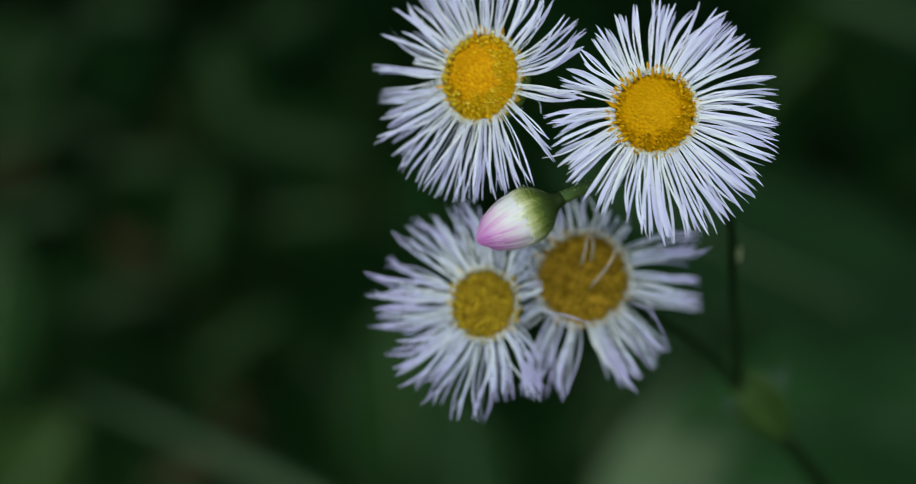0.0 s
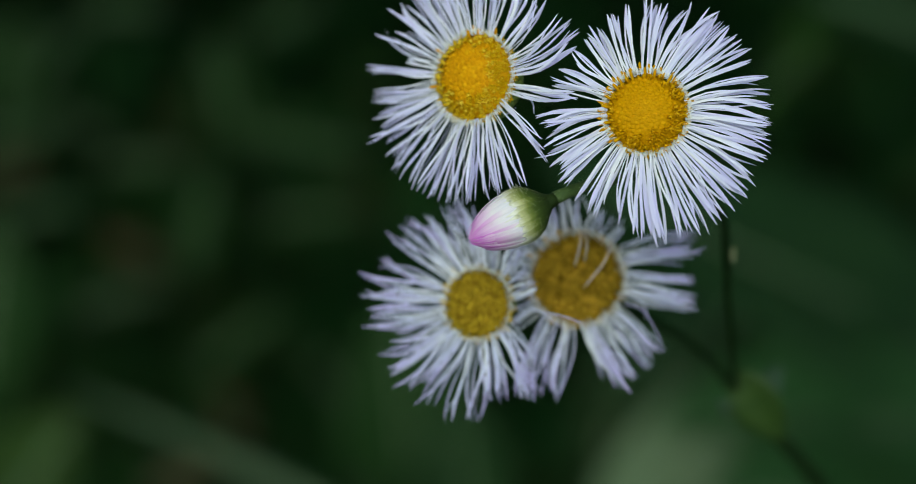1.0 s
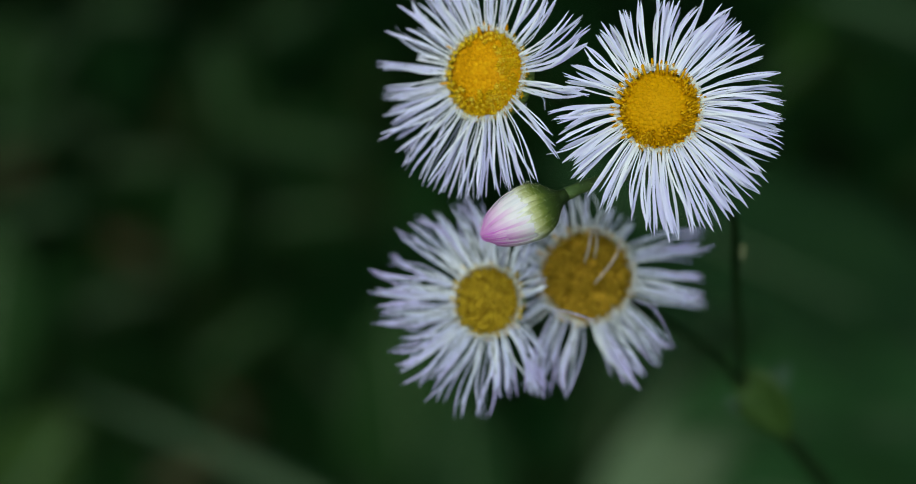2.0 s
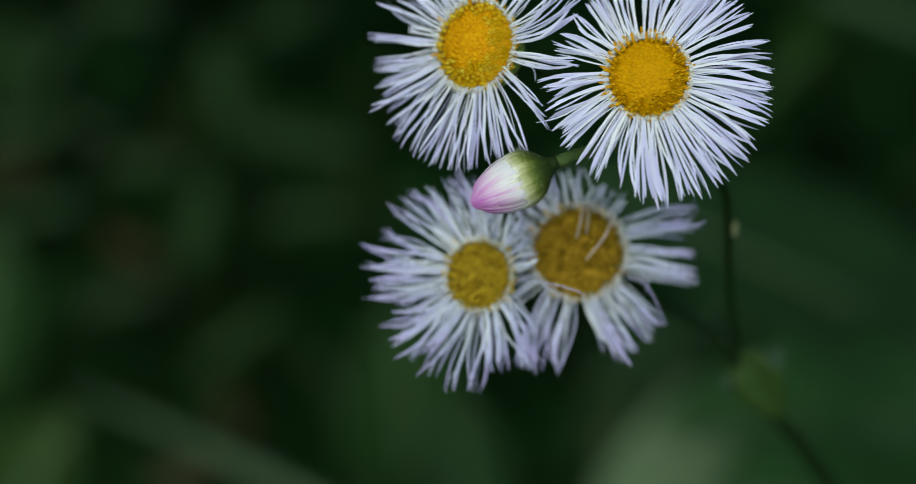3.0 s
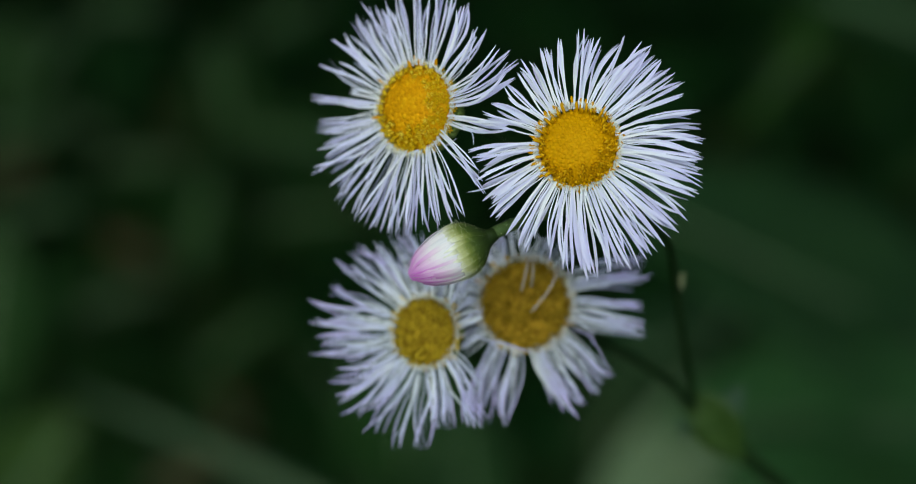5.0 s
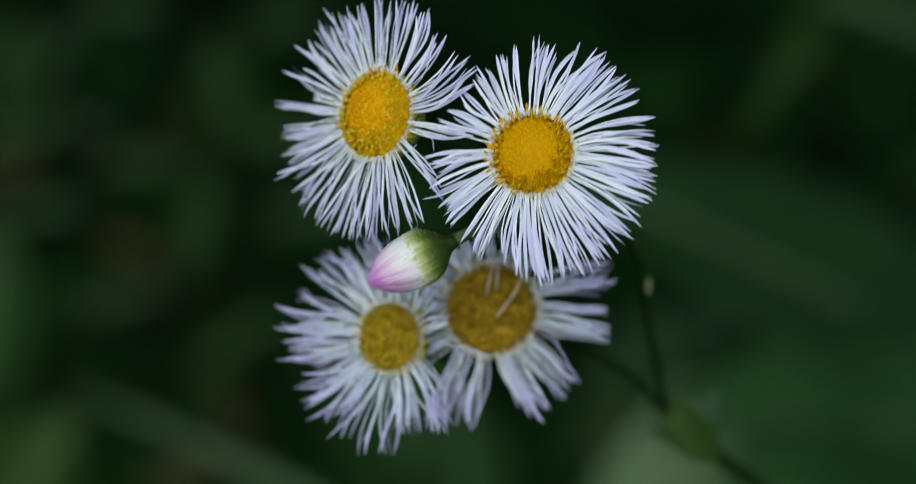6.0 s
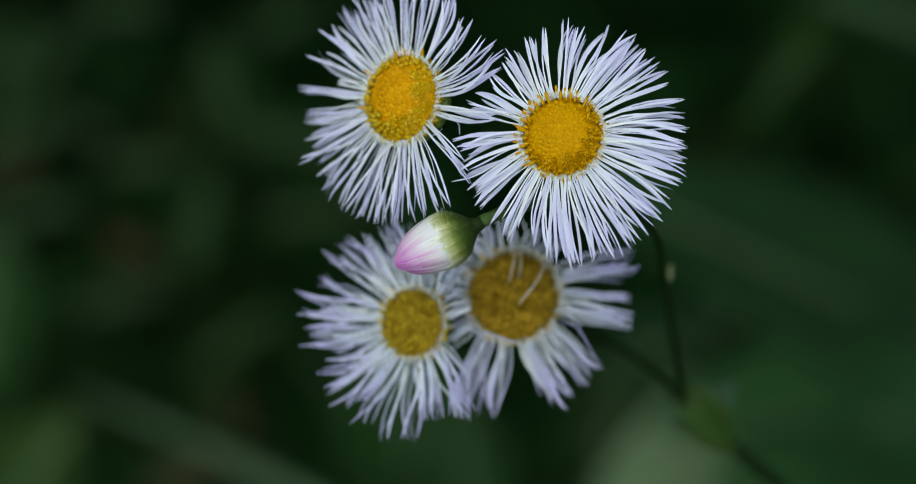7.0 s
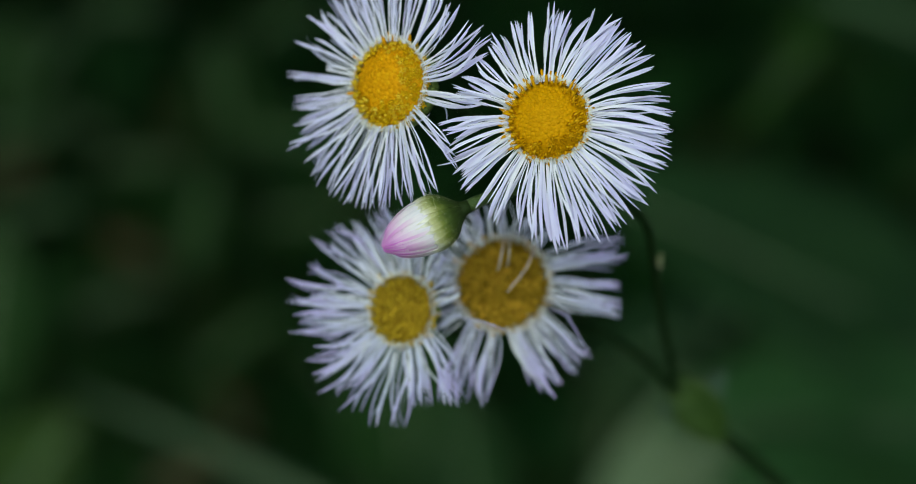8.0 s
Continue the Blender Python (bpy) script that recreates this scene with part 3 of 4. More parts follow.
# a few rays that have curled or broken out of line
for head, head_m, line in ((upper, upper_m, (spot(4.62, 13.13, 4.5), spot(5.85, 12.87, 3.5), spot(6.56, 12.20, 3.5), spot(6.67, 11.28, 3.5))),
                           (upper, upper_m, (spot(3.79, 11.03, 5.5), spot(4.20, 11.18, 4.5), spot(4.67, 11.44, 4.5), spot(5.08, 11.79, 4.5))),
                           (broad, broad_m, (spot(14.26, -4.67, 15.5), spot(15.69, -5.03, 12.6), spot(16.61, -5.85, 12.6), spot(16.31, -6.87, 13.4))),
                           (broad, broad_m, (spot(14.67, -5.44, 15.5), spot(16.20, -5.95, 13.4), spot(17.23, -7.49, 13.4), spot(18.05, -9.33, 15.5))),
                           (broad, broad_m, (spot(11.69, -7.28, 16.5), spot(11.90, -9.28, 15.5), spot(12.92, -11.08, 15.5), spot(14.46, -12.61, 16.5)))):
    b = Build()
    pts = [head_m.inverted() @ q for q in glide(line, 3)]
    b.tube(pts, [0.075 * MM * (1 - 0.5 * (i / (len(pts) - 1)) ** 3) for i in range(len(pts))], 6, 0.5)
    part("curled_petal", b, M_PETAL_OLD, head, "thin curled ray")


# the nodding bud
def flower_bud():
    rng = random.Random(5)
    tip, neck = spot(1.13, 0.16, 0), spot(7.67, 3.37, 1)
    slim = 0.95
    axis = (tip - neck)
    L = axis.length
    q = axis.to_track_quat('Z', 'Y')
    m = Matrix.LocRotScale(neck, q, None)
    cup = Build()
    cup.lathe([(slim * r, z) for r, z in ((0.08 * L, -0.14 * L), (0.095 * L, -0.07 * L), (0.125 * L, -0.01 * L), (0.175 * L, 0.045 * L), (0.24 * L, 0.105 * L), (0.302 * L, 0.19 * L), (0.335 * L, 0.29 * L), (0.333 * L, 0.38 * L), (0.30 * L, 0.46 * L))], 28, wobble=0.015)
    bud = onto_plant(part("bud", cup, M_BUD_BRACT, label="nodding bud, green cup and closed pink-tipped white rays"), m)
    core = Build()
    core.lathe([(slim * r, z) for r, z in ((0.28 * L, 0.30 * L), (0.31 * L, 0.45 * L), (0.288 * L, 0.60 * L), (0.235 * L, 0.75 * L), (0.155 * L, 0.88 * L), (0.085 * L, 0.96 * L), (0.04 * L, 1.0 * L), (0.005 * L, 1.01 * L))], 24)
    part("folded_rays", core, M_BUD_CORE, bud)
    for ring, count in ((0, 34), (1, 34), (2, 26)):
        for i in range(count):
            a = 360 * (i + ring * 0.37 + rng.uniform(-0.2, 0.2)) / count
            end = rng.uniform(0.95, 1.02) - (rng.uniform(0.06, 0.20) if ring == 2 else 0)
            k = 1.0 + 0.012 * ring + (rng.uniform(0.03, 0.075) if rng.random() < 0.25 else rng.uniform(-0.03, 0.02))
            prof = [(0.315, 0.34), (0.325 * k, 0.46), (0.304 * k, 0.60), (0.252 * k, 0.75), (0.180 * k + 0.35 * max(0.0, 0.9 - end), min(0.88, end - 0.05)), (0.015 + 0.03 * rng.random() + (0.07 + 1.1 * max(0.0, 0.9 - end) if ring == 2 else 0) + (rng.uniform(0.03, 0.07) if rng.random() < 0.3 else 0), end)]
            b = Build()
            sway = rng.uniform(-0.045, 0.045)
            pts = [Vector(((z - 0.34) * L, sway * L * math.sin((z - 0.3) * 4), slim * (r - 0.315) * L)) for r, z in prof]
            b.ribbon(glide(pts, 2), [L * w for w in (0.025, 0.031, 0.034, 0.035, 0.034, 0.031, 0.027, 0.022, 0.017, 0.012, 0.004)], (0, -1, 0), 0.004 * L, 0.13)
            turn = pose(0, 0, 0, 0, 0, a) @ Matrix(((0, 0, 1, slim * 0.315 * L), (0, -1, 0, 0), (1, 0, 0, 0.34 * L), (0, 0, 0, 1)))
            below = (m.to_3x3() @ Vector((math.cos(radians(a)), math.sin(radians(a)), 0))).dot(VIEW.to_3x3() @ Vector((0.35, 1, 0)))
            part("ray_petal", b, M_BUD_PINK if below + rng.gauss(0, 0.3) < 0.15 else M_BUD_PALE, bud, m=turn)
    for ring, count in ((0, 22), (1, 22)):
        for i in range(count):
            a = 360 * (i + 0.5 * ring) / count + rng.uniform(-4, 4)
            top = (0.51 if ring == 0 else 0.43) + rng.uniform(-0.10, 0.09)
            prof = [(0.115, -0.03), (0.18, 0.04), (0.248, 0.10), (0.313, 0.195), (0.346, 0.31), (0.349, 0.42), (0.336 - 0.12 * max(0, top - 0.5), top)]
            b = Build()
            b.ribbon(glide([Vector((slim * r * L * (1.0 + 0.012 * ring), 0, z * L)) for r, z in prof], 2), [L * w for w in (0.012, 0.015, 0.019, 0.024, 0.029, 0.038, 0.042, 0.043, 0.042, 0.037, 0.028, 0.015, 0.003)], (0, 1, 0), 0.006 * L, 0.2)
            part("bract", b, M_BUD_BRACT, bud, m=pose(0, 0, 0, 0, 0, a))
    hair = Build()
    for i in range(900):
        a, z = rng.uniform(0, 2 * math.pi), rng.uniform(0.01, 0.44)
        r = 0.09 + 0.235 * min(1.0, (z / 0.2) ** 0.7) if z < 0.2 else 0.348 - 0.06 * max(0, z - 0.3)
        p = Vector((slim * r * math.cos(a), slim * r * math.sin(a), z)) * L
        d = Vector((math.cos(a), math.sin(a), rng.uniform(-0.2, 0.9))).normalized()
        hair.tube([p, p + d * L * rng.uniform(0.02, 0.045)], [0.0015 * L, 0.0005 * L], 3)
    part("hairs", hair, M_HAIR, bud, kind="stuff")
    return bud, m, L


bud, bud_m, bud_l = flower_bud()


# stems
def stalk(name, points, r0, r1, hairy=0, seed=1, mat=None):
    """A stem along world points; its own origin at its lower end."""
    rng = random.Random(seed)
    line = glide(points, 8)
    o = line[0]
    n = len(line)
    b = Build()
    b.tube([p - o for p in line], [MM * (r0 + (r1 - r0) * i / (n - 1)) * (1 + 0.05 * math.sin(i * 1.7)) for i in range(n)], 10)
    ob = onto_plant(part(name, b, mat or M_STEM), Matrix.Translation(o))
    if hairy:
        h = Build()
        for i in range(hairy):
            p = line[rng.randrange(n)] - o
            d = Vector((rng.gauss(0, 1), rng.gauss(0, 1), rng.gauss(0, 1))).normalized()
            p = p + Vector((rng.uniform(-1, 1), rng.uniform(-1, 1), rng.uniform(-1, 1))) * 0.3 * MM
            h.tube([p, p + d * MM * rng.uniform(0.3, 0.6)], [0.014 * MM, 0.005 * MM], 3)
        part("hairs", h, M_HAIR, ob, kind="stuff")
    return ob


NODE = spot(24.51, -13.85, 46)
FRONT_BACK = front_m @ Vector((0, 0, -0.9 * front_r))
UPPER_BACK = upper_m @ Vector((0, 0, -0.9 * upper_r))
LOWER_BACK = lower_m @ Vector((0, 0, -0.9 * lower_r))
BROAD_BACK = broad_m @ Vector((0, 0, -0.9 * broad_r))
BUD_BACK = bud_m @ Vector((0, 0, 0.01 * bud_l))
SPLIT = spot(13.13, -4.92, 24)
STEM_MID = spot(23.54, -1.33, 28)
FORK = spot(21.08, 4.82, 17)
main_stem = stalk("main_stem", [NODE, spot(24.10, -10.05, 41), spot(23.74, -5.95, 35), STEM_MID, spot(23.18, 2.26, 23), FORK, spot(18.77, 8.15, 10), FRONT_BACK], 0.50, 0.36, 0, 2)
upper_stalk = stalk("flower_stalk", [FORK, spot(16.20, 7.79, 17), spot(9.03, 11.49, 14), UPPER_BACK], 0.36, 0.32, 60, 3)
bud_stalk = stalk("bud_stalk", [FORK, spot(17.23, 5.85, 12), spot(12.61, 5.23, 6), spot(9.79, 4.41, 2.5), BUD_BACK], 0.38, 0.62, 420, 4, M_STALK)
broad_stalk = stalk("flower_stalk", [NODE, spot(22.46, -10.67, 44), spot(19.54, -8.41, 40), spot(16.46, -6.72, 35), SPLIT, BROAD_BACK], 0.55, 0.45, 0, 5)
lower_stalk = stalk("flower_stalk", [SPLIT, spot(9.03, -7.49, 24), spot(5.44, -7.49, 20), LOWER_BACK], 0.36, 0.32, 40, 6)
LOW = spot(33.64, -23.90, 60)
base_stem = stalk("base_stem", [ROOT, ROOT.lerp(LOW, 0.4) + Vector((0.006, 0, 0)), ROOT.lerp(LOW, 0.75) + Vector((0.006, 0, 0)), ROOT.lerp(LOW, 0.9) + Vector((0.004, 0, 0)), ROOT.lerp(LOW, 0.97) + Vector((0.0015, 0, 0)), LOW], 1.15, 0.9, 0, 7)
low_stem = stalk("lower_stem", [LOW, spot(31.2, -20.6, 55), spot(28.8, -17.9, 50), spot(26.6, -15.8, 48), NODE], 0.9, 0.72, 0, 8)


def bract_leaf(a, b, width, name, mat, label, seed, lean=0.0):
    """A small leaf on the plant from a to b."""
    run = b - a
    x = run.normalized()
    z = (STAND.translation - a).normalized()
    z = (z - x * z.dot(x)).normalized()
    y = z.cross(x)
    m = Matrix.Translation(a) @ Matrix((x, y, z)).transposed().to_4x4() @ pose(0, 0, 0, lean, 0, 0)
    lf = Build()
    lf.blade(run.length, width * MM, 0.35, 0.12, 0.00012, 10, 2, wave=0.1, seed=seed)
    return onto_plant(part(name, lf, mat, label=label), m)


bract_leaf(spot(24.5, -11.3, 44), spot(28.5, -17.9, 47), 5.2, "clasping_leaf", M_NODE_LEAF, "yellow-green clasping leaf at the fork", 1.0, 10)
bract_leaf(spot(24.6, -14.9, 46), spot(22.9, -14.0, 44), 2.0, "small_leaf", M_BLADE, "small pale leaf at the fork", 2.0, -20)
bract_leaf(spot(26.2, -13.6, 50), spot(29.0, -10.9, 53), 3.0, "small_leaf", M_BLADE, "small pale leaf at the fork", 3.0, 30)
stem_leaf = bract_leaf(spot(24.25, -0.4, 28), spot(24.0, -1.8, 26.5), 0.5, "small_leaf", M_HAIR_LEAF, "tiny pale leaf on the stem", 4.0, 35)

# ---- the undergrowth behind ----
CAM_AT = STAND.translation


def leaf_plant(base, tip, width, mat, label, fold=0.25, droop=0.1, roll=0.0, seed=1, name="broad_leaf_plant", category="plant", wave=0.06, blunt=0.75):
    """A single leaf on its stalk: the blade from base to tip, the stalk down to the ground."""
    run = tip - base
    x = run.normalized()
    z = (CAM_AT - base).normalized() * 0.6 + Vector((0, 0, 0.8))
    z = (z - x * z.dot(x)).normalized()
    y = z.cross(x)
    foot = Vector((base.x - 0.15 * run.x, base.y - 0.15 * run.y + 0.02, 0))
    thing = new(name)
    thing.matrix_basis = Matrix.Translation(foot)
    tagged(thing, label, category, "undergrowth leaves")
    b = Build()
    mid = Vector((foot.x * 0.6 + base.x * 0.4, foot.y * 0.6 + base.y * 0.4, base.z * 0.6))
    line = glide([foot, mid, base, base + x * run.length * 0.1], 6)
    n = len(line)
    b.tube([p - foot for p in line], [0.0022 - 0.001 * i / n for i in range(n)], 8)
    part("stalk", b, M_STEM, thing)
    m = Matrix.Translation(base - foot) @ Matrix((x, y, z)).transposed().to_4x4() @ pose(0, 0, 0, roll, 0, 0)
    lf = Build()
    lf.blade(run.length, width, fold, droop, 0.0005, 18, 4, wave=wave, seed=seed, blunt=blunt)
    part("leaf", lf, mat, thing, m=m)
    rib = Build()
    rib.tube([(run.length * s, 0, -droop * run.length * s * s + 0.0006) for s in (0, 0.25, 0.5, 0.75, 0.97)], [0.0011, 0.001, 0.0008, 0.0006, 0.0002], 6)
    part("midrib", rib, M_LEAF_PALE, thing, m=m)
    return thing


# leaves low behind the flowers
leaf_plant(spot(18.36, -32.82, 300), spot(20.41, -12.92, 280), 0.0356, M_LEAF_PALE, "grey-green leaf low behind the flowers", roll=5, fold=0.04, seed=1)
leaf_plant(spot(12.31, -20.67, 360), spot(14.97, -10.72, 340), 0.0159, M_BLADE_SHADED, "leaf tinted dull for deep shade", seed=17)
leaf_plant(spot(1.08, -25.95, 380), spot(0.05, -13.64, 360), 0.0232, M_LEAF, "dark green leaf in shade", seed=35)
# the blade slanting through the lower corner
leaf_plant(spot(-7.38, -25.43, 200), spot(-34.2, -12.0, 260), 0.0056, M_BLADE, "narrow grey-green blade leaning over", roll=20, seed=2, name="grass_blade", category="grass", fold=0.3, droop=0.02)
# leaves and fallen leaves in the shade, from the corner upwards
leaf_plant(spot(-40.46, -26.2, 300), spot(-34.5, -15.2, 280), 0.0261, M_LEAF_LIME, "yellow-green leaf near the ground", seed=3)
leaf_plant(spot(-42.25, -15.13, 360), spot(-40.72, 2.21, 340), 0.0238, M_LEAF_SHADED, "green leaf tinted dull for shade", seed=4)
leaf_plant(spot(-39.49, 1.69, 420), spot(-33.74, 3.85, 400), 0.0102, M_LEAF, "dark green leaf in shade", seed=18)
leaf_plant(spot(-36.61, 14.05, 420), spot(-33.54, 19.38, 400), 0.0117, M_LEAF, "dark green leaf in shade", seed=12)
leaf_plant(spot(-32.72, 19.90, 430), spot(-26.15, 21.02, 410), 0.0089, M_BLADE_SHADED, "leaf tinted dull for deep shade", seed=20)
leaf_plant(spot(-39.95, 11.28, 430), spot(-38.41, 19.90, 410), 0.0163, M_LEAF_SHADED, "dark green leaf in shade", seed=31)
leaf_plant(spot(-41.79, 8.56, 430), spot(-35.54, 10.82, 410), 0.0163, M_LEAF_SHADED, "dark green leaf in shade", seed=32)
leaf_plant(spot(-30.41, 8.77, 440), spot(-36.67, 12.36, 420), 0.0135, M_BLADE_SHADED, "leaf tinted dull for deep shade", seed=16)
leaf_plant(spot(-31.74, 6.77, 440), spot(-24.05, 7.49, 420), 0.0090, M_BLADE_SHADED, "leaf tinted dull for deep shade", seed=21)
leaf_plant(spot(-19.69, 8.00, 440), spot(-21.44, 18.05, 420), 0.0180, M_LEAF_SHADED, "dark green leaf in shade", seed=11)
leaf_plant(spot(-7.59, 7.33, 440), spot(-19.49, 10.51, 420), 0.0225, M_LEAF_SHADED, "dark green leaf in shade", seed=22)
leaf_plant(spot(-18.20, 17.90, 430), spot(-11.95, 21.49, 410), 0.0118, M_LEAF_SHADED, "dark green leaf in shade", seed=23)
leaf_plant(spot(-23.69, -3.33, 420), spot(-22.05, 6.31, 400), 0.0117, M_LEAF_SHADED, "leaf tinted dull for deep shade", seed=13)
leaf_plant(spot(-33.54, -6.26, 430), spot(-26.36, -3.59, 410), 0.0133, M_BLADE_SHADED, "leaf tinted dull for deep shade", seed=24)
leaf_plant(spot(-10.05, -14.46, 440), spot(-13.33, -8.72, 420), 0.0135, M_LEAF_DEEP_SHADE, "leaf tinted dull for deep shade", seed=25)
leaf_plant(spot(-17.33, 1.74, 440), spot(-8.72, 3.28, 420), 0.0180, M_LEAF_DEEP_SHADE, "dark green leaf in shade", seed=33)
leaf_plant(spot(-23.23, -11.49, 440), spot(-16.15, -5.54, 420), 0.0165, M_LEAF_DEEP_SHADE, "dark green leaf in shade", seed=34)
leaf_plant(spot(-41.59, 5.13, 430), spot(-37.59, 7.38, 410), 0.0089, M_DEAD, "withered brown leaf on a thin stalk", seed=14)
leaf_plant(spot(-25.64, -2.26, 430), spot(-30.56, 0.62, 410), 0.0104, M_DEAD, "withered brown leaf on a thin stalk", seed=15)
leaf_plant(spot(-18.61, -18.15, 430), spot(-20.56, -12.82, 410), 0.0089, M_DEAD, "withered brown leaf on a thin stalk", seed=19)
leaf_plant(spot(-27.38, -21.38, 300), spot(-22.05, -19.44, 280), 0.0071, M_DEAD, "withered brown leaf on a thin stalk", seed=26)
# large leaves to the side
leaf_plant(spot(52.10, -15.69, 330), spot(13.13, 9.18, 230), 0.044, M_LEAF, "large green leaf with soft ribs", seed=5, roll=-15)
leaf_plant(spot(51.07, -17.74, 300), spot(20.31, -11.59, 220), 0.046, M_LEAF_MID, "large green leaf with soft ribs", seed=6, roll=10)
leaf_plant(spot(46.97, -28.00, 270), spot(25.43, -18.77, 200), 0.042, M_LEAF_MID, "large green leaf with soft ribs", seed=7)
leaf_plant(spot(26.9, 12.6, 290), spot(30.8, 17.2, 270), 0.036, M_LEAF_OLIVE, "small yellow-green leaf in shade", seed=8)
leaf_plant(spot(44.77, 16.67, 280), spot(31.74, 22.72, 260), 0.0171, M_LEAF, "pale leaf catching some light", seed=9)
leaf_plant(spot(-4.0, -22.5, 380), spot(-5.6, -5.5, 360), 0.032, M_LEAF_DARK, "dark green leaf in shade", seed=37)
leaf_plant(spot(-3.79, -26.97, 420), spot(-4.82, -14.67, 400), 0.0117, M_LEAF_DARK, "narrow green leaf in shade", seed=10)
leaf_plant(spot(20.31, -12.51, 345), spot(26.97, -0.92, 325), 0.0219, M_LEAF, "dark green leaf in shade", seed=27)
leaf_plant(spot(11.03, -13.13, 355), spot(23.43, -5.95, 335), 0.0223, M_LEAF, "dark green leaf in shade", seed=28)


def litter():
    rng = random.Random(9)
    for name, mats, count, zmax, size, label, cat in (
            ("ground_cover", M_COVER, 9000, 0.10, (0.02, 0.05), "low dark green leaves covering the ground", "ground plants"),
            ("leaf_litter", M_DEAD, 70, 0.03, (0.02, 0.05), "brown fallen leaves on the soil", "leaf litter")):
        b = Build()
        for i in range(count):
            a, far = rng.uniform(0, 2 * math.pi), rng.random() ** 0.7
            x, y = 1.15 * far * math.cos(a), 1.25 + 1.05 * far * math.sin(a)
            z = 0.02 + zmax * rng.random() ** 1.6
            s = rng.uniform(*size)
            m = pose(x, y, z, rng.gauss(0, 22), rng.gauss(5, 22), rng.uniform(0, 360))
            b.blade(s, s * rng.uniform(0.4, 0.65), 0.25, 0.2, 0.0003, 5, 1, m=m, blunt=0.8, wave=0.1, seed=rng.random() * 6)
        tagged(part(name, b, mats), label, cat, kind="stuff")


litter()


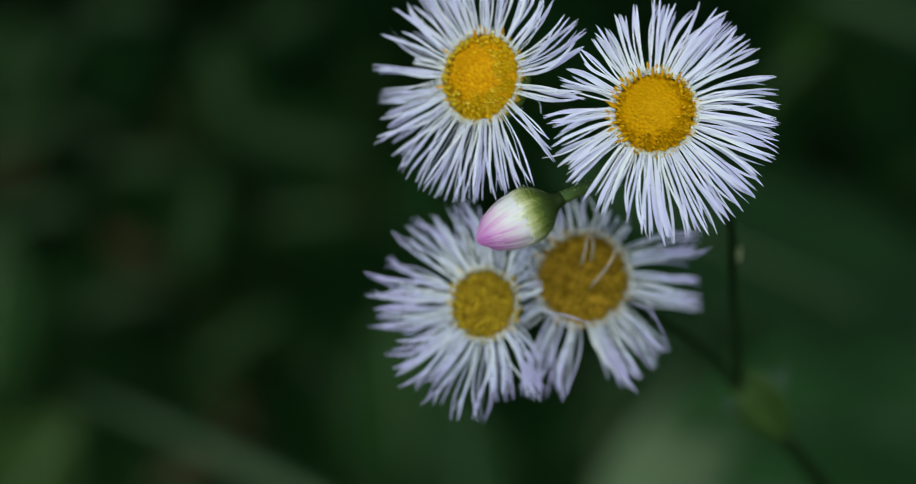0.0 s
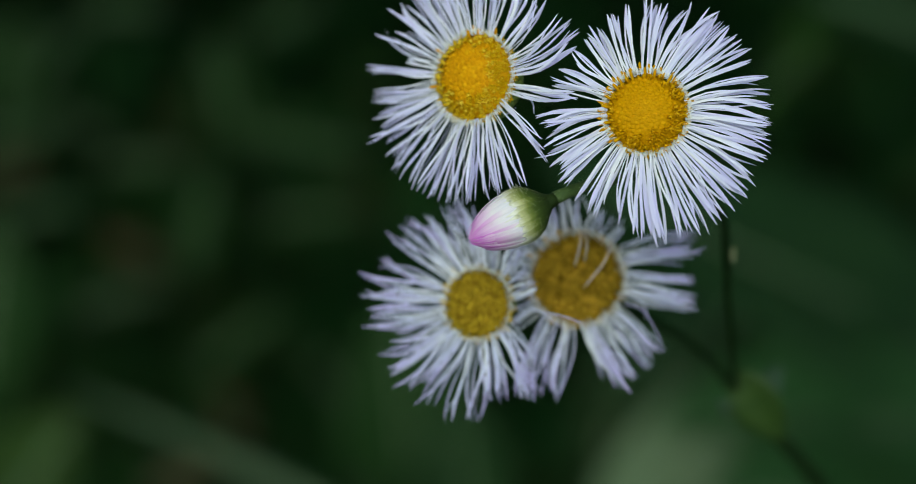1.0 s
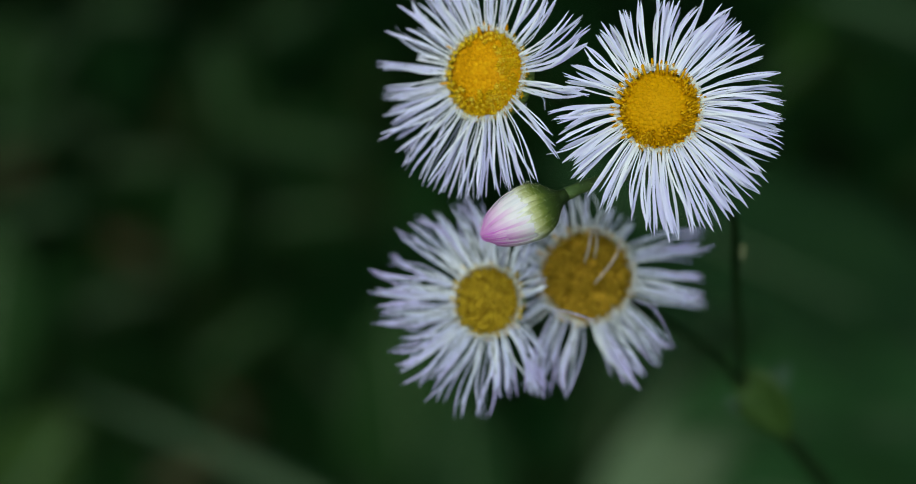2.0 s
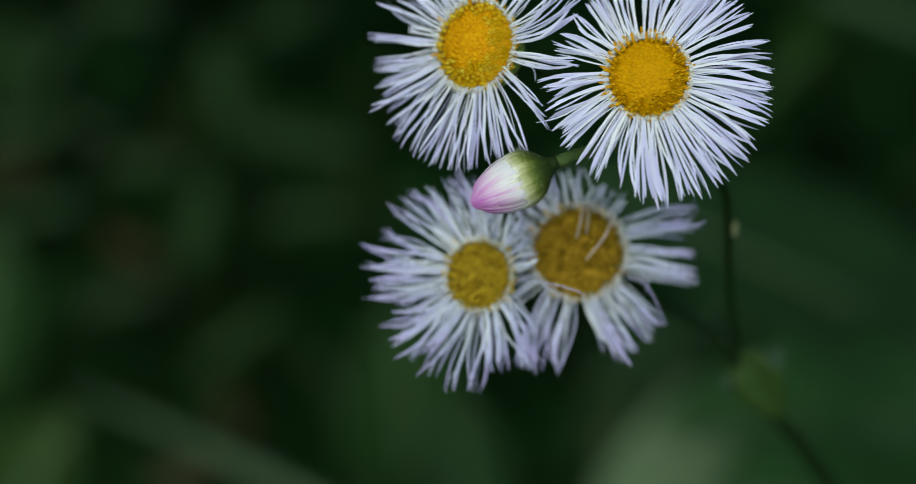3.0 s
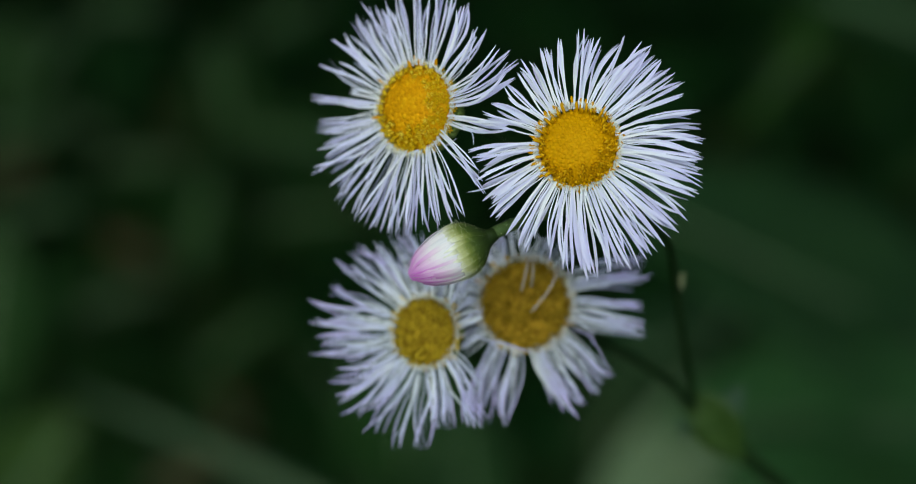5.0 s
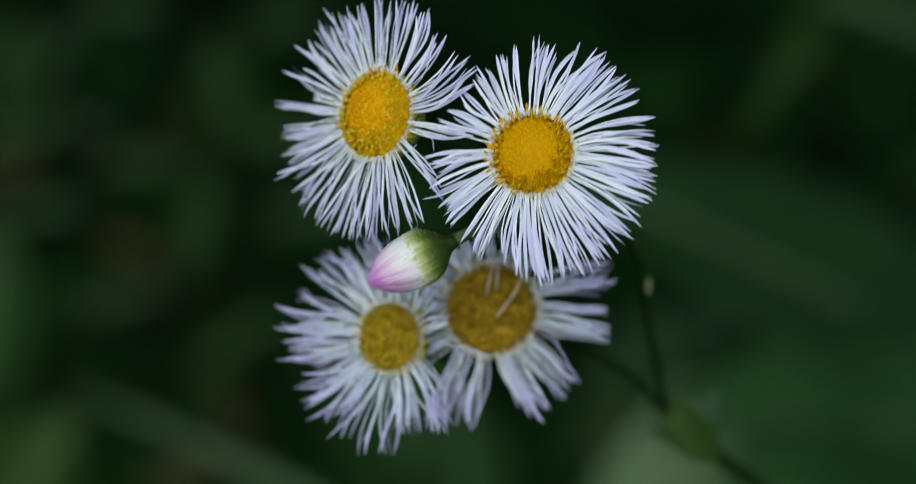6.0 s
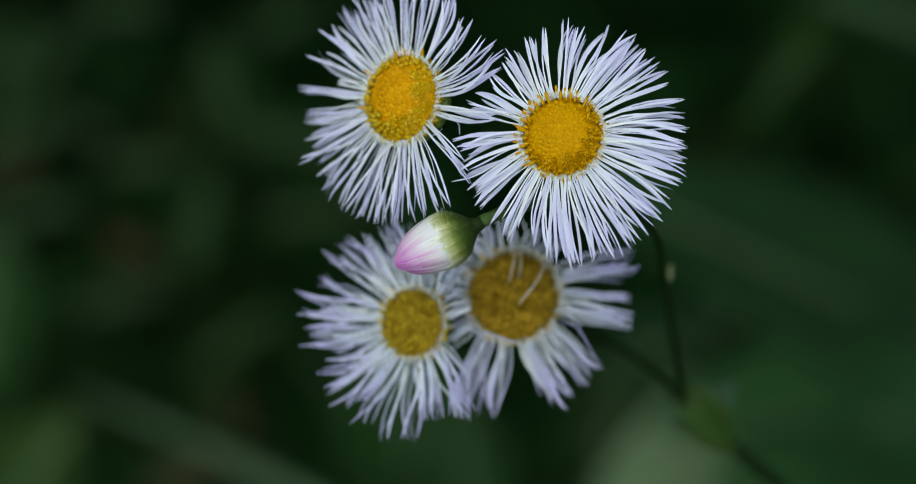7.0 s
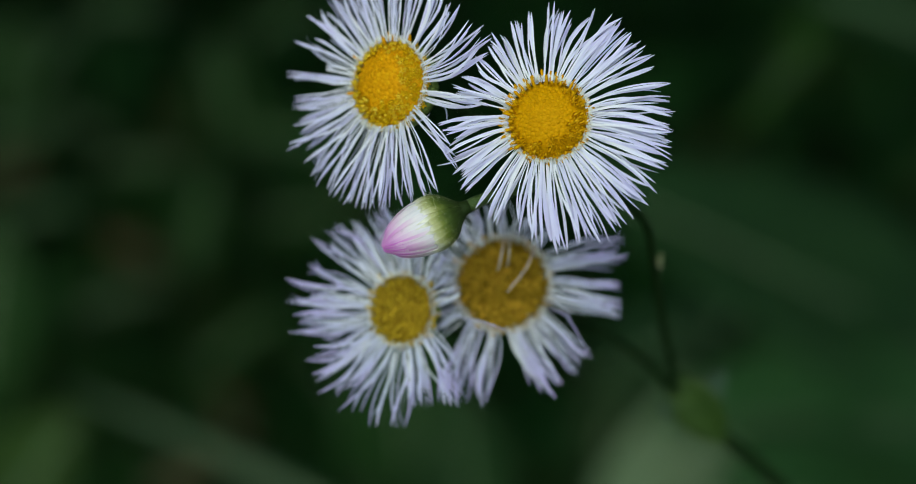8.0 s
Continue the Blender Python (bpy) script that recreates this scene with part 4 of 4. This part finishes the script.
# ---- what moves: the wind sways the plant ----
def motions():
    """Sway of the front head in mm to the right and up; every part follows it by its own share."""
    sway = [
        (0, 0.70, 0.01), (0.1, -0.03, 0.41), (0.2, -0.24, 0.51), (0.3, 0.02, 0.51),
        (0.4, 0.43, 0.41), (0.5, 0.86, 0.32), (0.6, 0.58, 0.36), (0.7, 0.07, 0.36),
        (0.8, -0.44, 0.26), (0.9, -0.39, 0.15), (1, 0.00, 0.01), (1.1, 0.43, -0.10),
        (1.2, 0.64, -0.41), (1.3, 0.48, -0.41), (1.4, 0.17, -0.21), (1.5, -0.08, 0.09),
        (1.6, 0.07, 0.10), (1.7, 1.10, 0.09), (1.8, 1.52, 0.12), (2.0, 1.10, 0.35),
        (2.7, -0.50, 1.20), (2.8, -0.63, 1.81), (2.9, -0.65, 2.46),
        (3, 0.15, 3.15), (3.1, 0.69, 2.72), (3.2, 0.58, 1.74), (3.3, -0.29, 0.15),
        (3.4, -1.21, -0.31), (3.5, -2.04, 0.64), (3.6, -2.03, 1.44), (3.7, -1.67, 1.59),
        (3.8, -1.47, 0.36), (3.9, -2.03, -1.64), (4, -3.07, -3.76), (4.1, -4.18, -4.20),
        (4.2, -5.06, -3.23), (4.3, -5.47, -0.97), (4.4, -5.72, 0.05), (4.5, -5.42, -0.31),
        (4.6, -5.47, -2.00), (4.7, -5.58, -3.22), (4.8, -5.75, -3.70), (5.0, -6.00, -3.00),
        (5.7, -6.35, -0.98), (5.8, -7.07, -1.33), (5.9, -8.24, -2.00),
        (6, -9.97, -3.60), (6.1, -10.03, -4.05), (6.2, -9.47, -4.15), (6.3, -8.54, -3.03),
        (6.4, -8.24, -2.10), (6.5, -9.27, -1.88), (6.6, -9.98, -1.95), (6.7, -9.62, -2.77),
        (6.8, -8.03, -2.87), (6.9, -7.47, -2.51), (7, -7.38, -2.04), (7.1, -7.98, -1.54),
        (7.2, -8.49, -1.33), (7.3, -8.49, -1.23), (7.4, -7.98, -1.13), (7.5, -6.91, -0.94),
        (7.6, -6.34, -0.72), (7.7, -6.70, -0.51), (7.8, -7.52, -0.36), (7.9, -8.24, -0.41),
        (8, -8.64, -0.62),
    ]

    def shift(gain, depth):
        k = (FOCUS * 1000 + depth) / (FOCUS * 1000)
        return [VIEW.to_3x3() @ Vector((u * gain[0] * k * MM, v * gain[1] * k * MM, 0)) for _, u, v in sway]

    times = [row[0] for row in sway]
    node = shift((0.593, 0.61), 46)
    inner = []
    # the plant swings about its root so that the fork goes where the wind takes it
    arm = NODE - ROOT
    for d in node:
        turn = arm.rotation_difference(arm + d).to_matrix().to_4x4()
        swung = Matrix.Translation(ROOT) @ turn
        inner.append(Matrix.Translation(NODE + d - swung @ arm) @ swung)
    walk(plant, [(t, m) for t, m in zip(times, inner)])
    forks = [m @ Matrix.Translation(-ROOT) @ NODE for m in inner]

    def carry(ob, worlds):
        walk(ob, [(t, p.inverted() @ w) for t, p, w in zip(times, inner, worlds)])

    def drift(ob, moves):
        """A head goes with the wind and turns aside with the swing; gives its back's places."""
        rest = REST[ob.name]
        rows = []
        for (_, u, _), d in zip(sway, moves):
            spin = VIEW @ pose(0, 0, 0, 0, 0.35 * (u - 0.7), 0) @ VIEW.inverted()
            rows.append(Matrix.Translation(d + rest.translation) @ spin @ Matrix.Translation(-rest.translation) @ rest)
        carry(ob, rows)
        return rows

    def hinge(ob, low, high, low_now, high_now):
        """A stem whose ends follow two points."""
        rows = []
        for a, b in zip(low_now, high_now):
            turn = (high - low).rotation_difference(b - a).to_matrix().to_4x4()
            rows.append(Matrix.Translation(a) @ turn @ Matrix.Translation(-low) @ REST[ob.name])
        carry(ob, rows)
        return rows

    ends = {}
    for ob, gain, depth, back in ((front, (1.0, 1.0), 0, FRONT_BACK), (upper, (0.862, 0.90), 5.5, UPPER_BACK), (lower, (0.765, 0.809), 13, LOWER_BACK), (broad, (0.75, 0.74), 17, BROAD_BACK), (bud, (0.884, 1.03), 0, BUD_BACK)):
        rows = drift(ob, shift(gain, depth))
        ends[ob] = [m @ REST[ob.name].inverted() @ back for m in rows]
    low_now = [LOW + d for d in shift((0.30, 0.31), 60)]
    hinge(base_stem, ROOT, LOW, [ROOT] * len(times), low_now)
    hinge(low_stem, NODE, LOW, forks, low_now)
    stem_rows = hinge(main_stem, NODE, FRONT_BACK, forks, ends[front])
    fork_now = [m @ (FORK - NODE) for m in stem_rows]
    hinge(upper_stalk, FORK, UPPER_BACK, fork_now, ends[upper])
    hinge(bud_stalk, FORK, BUD_BACK, fork_now, ends[bud])
    broad_rows = hinge(broad_stalk, NODE, BROAD_BACK, forks, ends[broad])
    hinge(lower_stalk, SPLIT, LOWER_BACK, [m @ (SPLIT - NODE) for m in broad_rows], ends[lower])
    carry(stem_leaf, [m @ Matrix.Translation(-NODE) @ REST[stem_leaf.name] for m in stem_rows])


motions()
